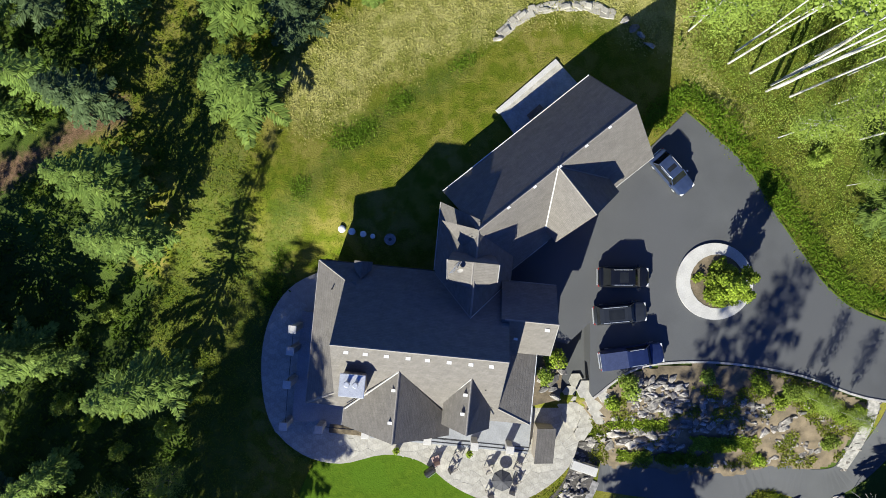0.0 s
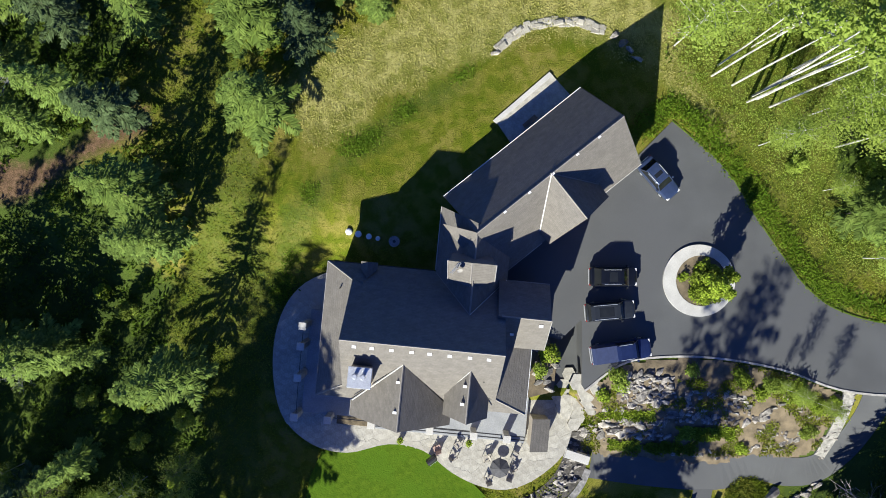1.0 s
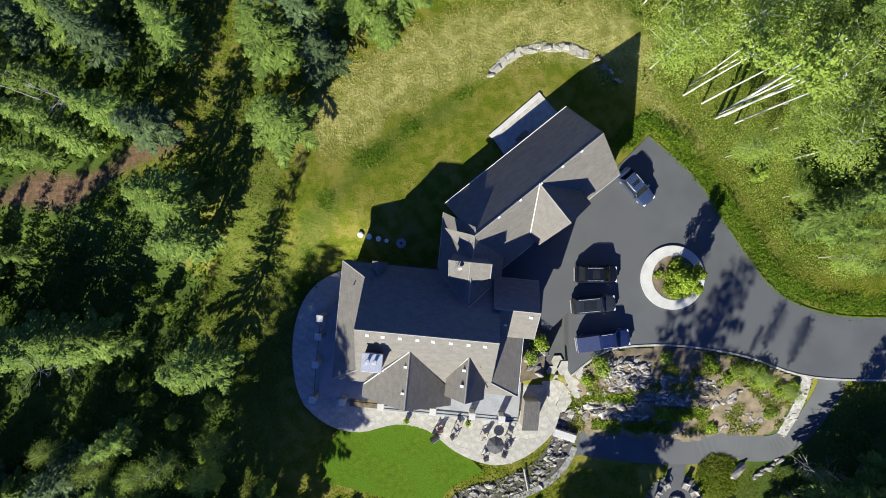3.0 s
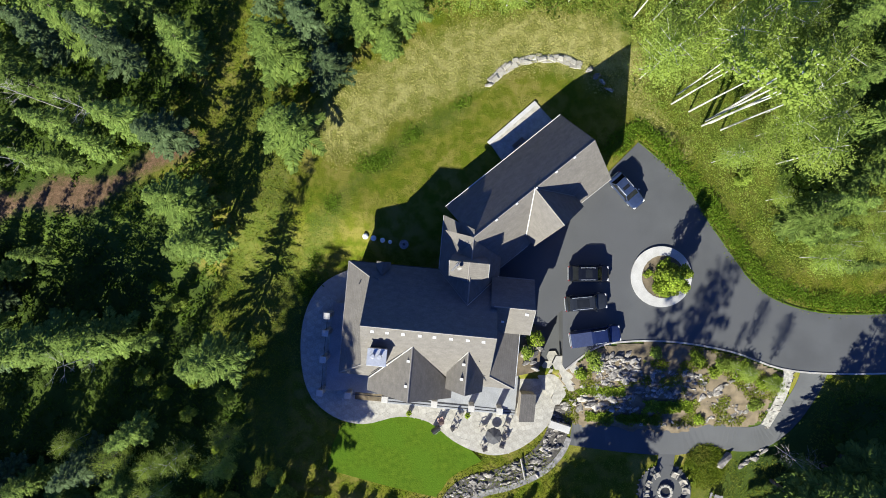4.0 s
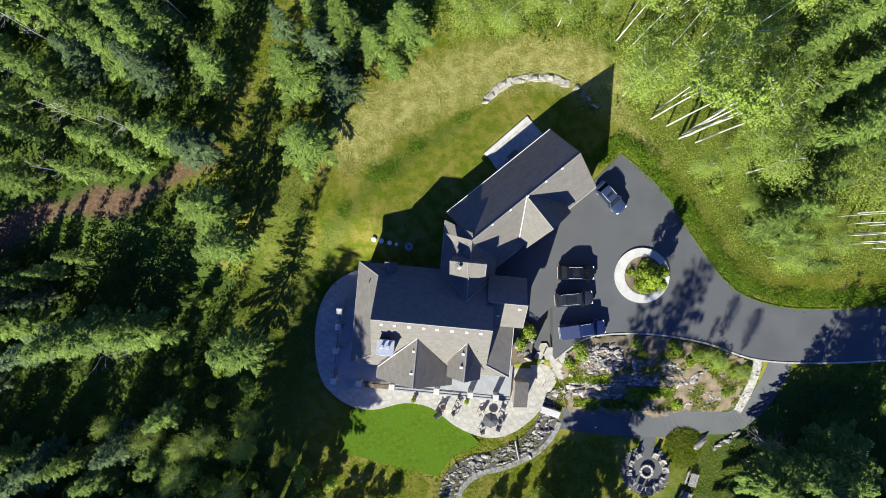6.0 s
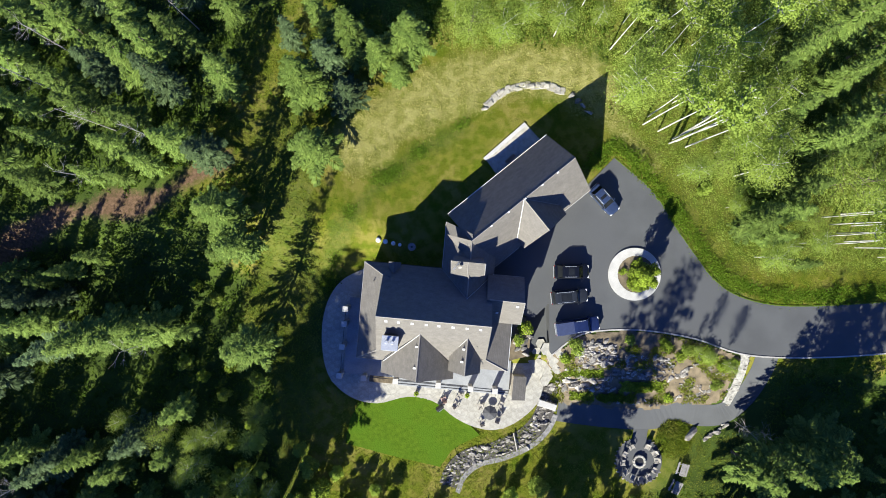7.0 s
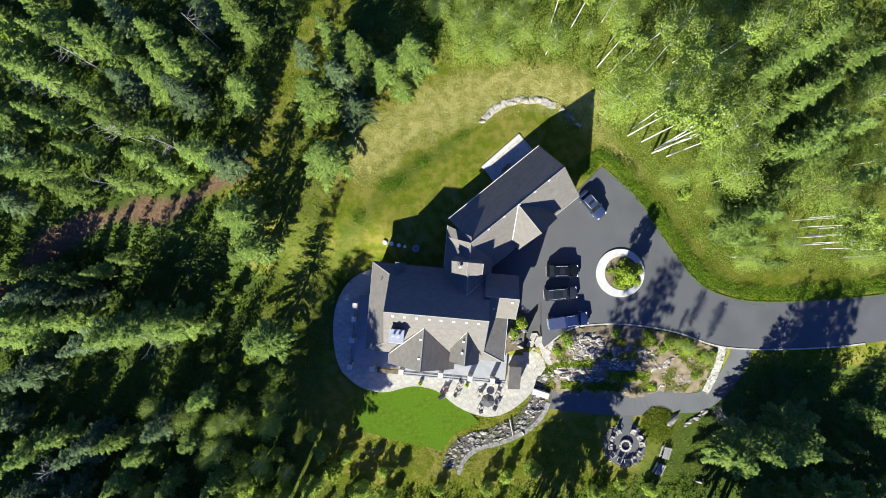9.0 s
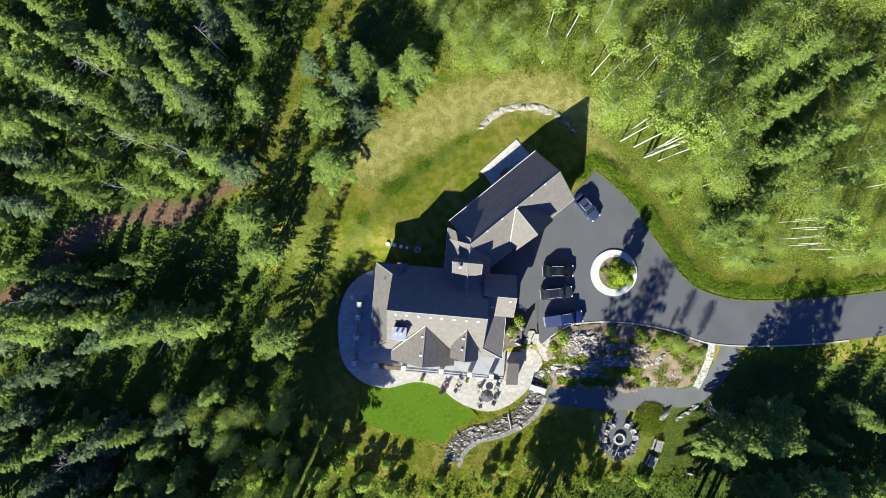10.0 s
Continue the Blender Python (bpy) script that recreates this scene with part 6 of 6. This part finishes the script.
for k in range(24):
    a0, a1 = k * math.pi / 12 + 0.0006, (k + 1) * math.pi / 12 - 0.0006
    ri, ro = 2.55, 3.62
    pts = [(ro * math.cos(a0), ro * math.sin(a0)), (ro * math.cos((a0 + a1) / 2), ro * math.sin((a0 + a1) / 2)), (ro * math.cos(a1), ro * math.sin(a1)), (ri * math.cos(a1) + 0.22, ri * math.sin(a1)), (ri * math.cos(a0) + 0.22, ri * math.sin(a0))]
    part("kerb_stone", prism(pts, -0.2, 0.2), M_CONC, isl)
bed = tagged(new("island_bed", mesh_of("island_bed", prism([(2.72 * math.cos(a) + 0.22, 2.72 * math.sin(a)) for a in np.arange(0, 6.28, 0.2)], -0.1, 0.16), M_SOIL)), "planted soil bed in the drive's island", "garden bed", kind="structure")
bed.matrix_basis = pose(*ISL, 0.05)
_ri = random.Random(21)
for k, (dx, dy, r, h) in enumerate(((0.2, 0.2, 1.1, 1.6), (-0.4, 0.3, 1.0, 1.5), (0.3, -1.0, 1.4, 2.2), (1.5, -1.1, 1.2, 1.6), (1.6, 0.8, 1.1, 1.4), (-0.5, -1.2, 0.7, 0.8), (0.3, 1.5, 0.8, 1.0), (-1.5, 0.5, 0.6, 0.6))):
    shrub(ISL[0] + dx, ISL[1] + dy, r, h, M_SHRUB if k % 4 else M_LEAF, "bushy light green shrub on the drive's island", 40 + k)


for dx, dy, h in ((0.3, -0.4, 7.0), (1.5, 0.5, 6.0), (1.3, -1.0, 5.6)):
    plant("ornamental_tree", BRO[6], ISL[0] + dx, ISL[1] + dy, h / 15, 77 * h, "slender light green tree on the drive's island", "tree", "small trees of the island").scale = (h / 15 * 0.62, h / 15 * 0.62, h / 15)


# ---- vehicles ----
def loft(rows, material, name, parent, label=""):
    """A closed body through cross rings; each row: x and a ring of (y, z)."""
    bm = bmesh.new()
    rings = [[bm.verts.new((x, y, z)) for y, z in ring] for x, ring in rows]
    n = len(rings[0])
    for a, b in zip(rings, rings[1:]):
        for i in range(n):
            bm.faces.new((a[i], a[(i + 1) % n], b[(i + 1) % n], b[i]))
    bm.faces.new(rings[0][::-1]), bm.faces.new(rings[-1])
    bmesh.ops.recalc_face_normals(bm, faces=bm.faces)
    return part(name, bm, material, parent, label)


def body_ring(w, z0, z1, r=0.12):
    side = [(w * 0.97, z0), (w + 0.01, z0 + 0.2), (w + 0.02, (z0 + z1) / 2), (w - 0.02, z1 - r), (w - 0.4 * r, z1 - 0.3 * r), (w - 1.4 * r, z1), (w * 0.4, z1 + 0.03)]
    return [(-y, z) for y, z in side[::-1]][::-1] + side[::-1]


def vehicle(name, m, L, W, H, belt, bonnet, cab, paint, label, category="car", bed=None):
    """A road vehicle pointing along +x. cab: start and end of glasshouse at the belt, and of the roof, as x."""
    c = empty(name, m, label, category)
    w, f, r = W / 2, L / 2, -L / 2
    b0, b1, t0, t1 = cab
    rows = [(r, body_ring(w * 0.76, 0.42, belt * 0.86)), (r + 0.05, body_ring(w * 0.86, 0.36, belt * 0.93)), (r + 0.2, body_ring(w * 0.95, 0.28, belt)), (r + 0.7, body_ring(w, 0.24, belt)), (b1, body_ring(w, 0.22, belt)), (b1 + 0.15, body_ring(w, 0.22, bonnet + 0.04)),
            (f - 0.7, body_ring(w * 0.98, 0.24, bonnet)), (f - 0.3, body_ring(w * 0.92, 0.28, bonnet - 0.06)), (f - 0.1, body_ring(w * 0.8, 0.32, bonnet - 0.14)), (f, body_ring(w * 0.66, 0.38, bonnet - 0.26))]
    body = loft(rows, paint, "body", c)
    tw = w * 0.78
    cabin = loft([(b0, [(-w + 0.06, belt - 0.05), (w - 0.06, belt - 0.05), (w - 0.08, belt + 0.01), (-w + 0.08, belt + 0.01)]), (t0, [(-w + 0.06, belt - 0.05), (w - 0.06, belt - 0.05), (tw, H - 0.03), (-tw, H - 0.03)]),
                  (t1, [(-w + 0.06, belt - 0.05), (w - 0.06, belt - 0.05), (tw, H - 0.03), (-tw, H - 0.03)]), (b1, [(-w + 0.06, belt - 0.05), (w - 0.06, belt - 0.05), (w - 0.08, belt + 0.01), (-w + 0.08, belt + 0.01)])], M_CARGLASS, "glasshouse", c, "dark tinted glass")
    roofp = loft([(t0 - 0.08, [(-tw + 0.04, H - 0.07), (tw - 0.04, H - 0.07), (tw - 0.1, H - 0.02), (-tw + 0.1, H - 0.02)]), (t0 + 0.3, [(-tw - 0.03, H - 0.08), (tw + 0.03, H - 0.08), (tw - 0.12, H + 0.03), (-tw + 0.12, H + 0.03)]),
                  (t1 - 0.3, [(-tw - 0.03, H - 0.08), (tw + 0.03, H - 0.08), (tw - 0.12, H + 0.03), (-tw + 0.12, H + 0.03)]), (t1 + 0.08, [(-tw + 0.04, H - 0.07), (tw - 0.04, H - 0.07), (tw - 0.1, H - 0.02), (-tw + 0.1, H - 0.02)])], paint, "roof", c)
    for s in (-1, 1):
        part("roof_rail", tube((t0 + 0.2, s * (tw - 0.06), H + 0.05), (t1 - 0.2, s * (tw - 0.06), H + 0.05), 0.025, 0.025, n=5), M_GALV, c)
        for a, b in (((b0, t0), 0), ((b1, t1), 0)):
            part("pillar", tube((a[0], s * (w - 0.09), belt), (a[1], s * (tw - 0.02), H - 0.02), 0.045, 0.04, n=5), paint, c)
        part("mirror", box(b1 - 0.35, b1 - 0.15, s * (w + 0.11) - 0.1, s * (w + 0.11) + 0.1, belt - 0.02, belt + 0.16, bevel=0.03), paint, c)
        part("headlight", box(f - 0.28, f - 0.05, s * (w * 0.72) - 0.16, s * (w * 0.72) + 0.16, bonnet - 0.26, bonnet - 0.12, bevel=0.03), M_LAMP, c, "clear headlight")
        part("tail_light", box(r - 0.01, r + 0.1, s * (w * 0.8) - 0.1, s * (w * 0.8) + 0.1, belt * 0.62, belt * 0.86, bevel=0.02), M_TAIL, c, "red tail light")
        for x in (r + 0.85, f - 0.9):
            wh = new("wheel", mesh_of("wheel", tube((x, s * (w - 0.24), 0.34), (x, s * (w + 0.01), 0.34), 0.34, 0.34, n=16), M_TYRE))
            wh.parent = c
            part("rim", tube((x, s * (w - 0.1), 0.34), (x, s * (w + 0.02), 0.34), 0.21, 0.2, n=12), M_GALV, wh)
    part("bumper", box(f - 0.1, f + 0.06, -w * 0.75, w * 0.75, 0.32, 0.5, bevel=0.04), M_TYRE, c)
    part("bumper", box(r - 0.06, r + 0.1, -w * 0.8, w * 0.8, 0.34, 0.52, bevel=0.04), M_GALV, c)
    if bed:
        low = [(-w + 0.07, belt - 0.04), (w - 0.07, belt - 0.04)]
        loft([(r + 0.05, low + [(tw, belt + 0.3), (-tw, belt + 0.3)]), (r + 0.3, low + [(tw + 0.02, H - 0.06), (tw - 0.1, H + 0.0), (-tw + 0.1, H + 0.0), (-tw - 0.02, H - 0.06)][::3]),
              (bed, low + [(tw, H - 0.02), (-tw, H - 0.02)])], M_BEDCOVER, "canopy", c, "navy hard canopy over the load bed")
        part("tailgate_trim", box(r + 0.01, r + 0.12, -w + 0.12, w - 0.12, belt - 0.06, belt + 0.02, bevel=0.02), M_GALV, c, "bright metal trim")
    else:
        part("sunroof", box(t0 + 0.75, t1 - 0.55, -tw + 0.28, tw - 0.28, H + 0.03, H + 0.04), M_CARGLASS, c)
    return c


vehicle("car", pose(16.85, -2.62, 0.05, 0, 0, 0), 4.75, 1.95, 1.76, 1.05, 1.0, (-1.95, 1.5, -1.3, 0.8), M_PAINT_BLACK, "black sport utility car parked on the asphalt drive")
vehicle("car", pose(16.55, -6.02, 0.05, 0, 0, 5), 4.95, 1.92, 1.74, 1.02, 0.98, (-2.25, 1.3, -2.0, 0.75), M_PAINT_GREY, "dark grey estate car parked on the asphalt drive")
vehicle("pickup_truck", pose(17.6, -10.05, 0.05, 0, 0, 8.5), 6.0, 2.0, 1.92, 1.15, 1.12, (-0.6, 1.75, -0.5, 1.2), M_PAINT_NAVY, "navy blue pickup truck with a full-height canopy", "pickup truck", bed=-0.56)
vehicle("car", pose(21.4, 7.15, 0.05, 0, 0, -49), 4.6, 1.88, 1.72, 1.02, 0.98, (-1.9, 1.0, -1.4, 0.3), M_PAINT_BLUE, "dark blue car with pale roof rails parked beside the garage")

# ---- flagstones of the patio, the nearest laid singly ----
def clip_poly(poly, px, py, nx, ny):
    out = []
    for (ax, ay), (bx, by) in zip(poly, poly[1:] + poly[:1]):
        da, db = (ax - px) * nx + (ay - py) * ny, (bx - px) * nx + (by - py) * ny
        if da <= 0:
            out.append((ax, ay))
        if (da < 0 < db) or (db < 0 < da):
            t = da / (da - db)
            out.append((ax + (bx - ax) * t, ay + (by - ay) * t))
    return out


def lay_flags():
    rng = random.Random(33)
    seeds = []
    x = -19.0
    while x < 16:
        y = -26.0
        while y < -1:
            p = (x + rng.uniform(-0.5, 0.5), y + rng.uniform(-0.5, 0.5))
            seeds.append(p)
            y += 1.12
        x += 1.12
    keep = np.array(seeds)
    patio = [tuple(p) for p in PATIO]
    inv = HM.inverted()
    n = 0
    owner = bpy.data.objects["patio"]
    for p in seeds:
        if not inside(p[0], p[1], patio):
            continue
        q = inv @ Vector((p[0], p[1], 0))
        if (-13.7 < q.x < 8.3 and q.y > -9.4) or q.y > 1.2:
            continue
        poly = [(p[0] - 1.2, p[1] - 1.2), (p[0] + 1.2, p[1] - 1.2), (p[0] + 1.2, p[1] + 1.2), (p[0] - 1.2, p[1] + 1.2)]
        d = np.hypot(*(keep - p).T)
        for j in np.argsort(d)[1:14]:
            o = keep[j]
            nx, ny = (o[0] - p[0]) / d[j], (o[1] - p[1]) / d[j]
            g = d[j] / 2 - 0.014
            poly = clip_poly(poly, p[0] + nx * g, p[1] + ny * g, nx, ny)
            if len(poly) < 3:
                break
        if len(poly) < 3:
            continue
        ring_ = []
        for vx, vy in poly:
            k = 1.0
            while k > 0.2 and not inside(p[0] + (vx - p[0]) * k, p[1] + (vy - p[1]) * k, patio):
                k -= 0.06
            ring_.append(((vx - p[0]) * k, (vy - p[1]) * k))
        part("flagstone", prism(ring_, -0.05, 0.014 + rng.uniform(-0.004, 0.006)), M_FLAG, owner, m=pose(p[0], p[1], -3.5))
        n += 1


lay_flags()
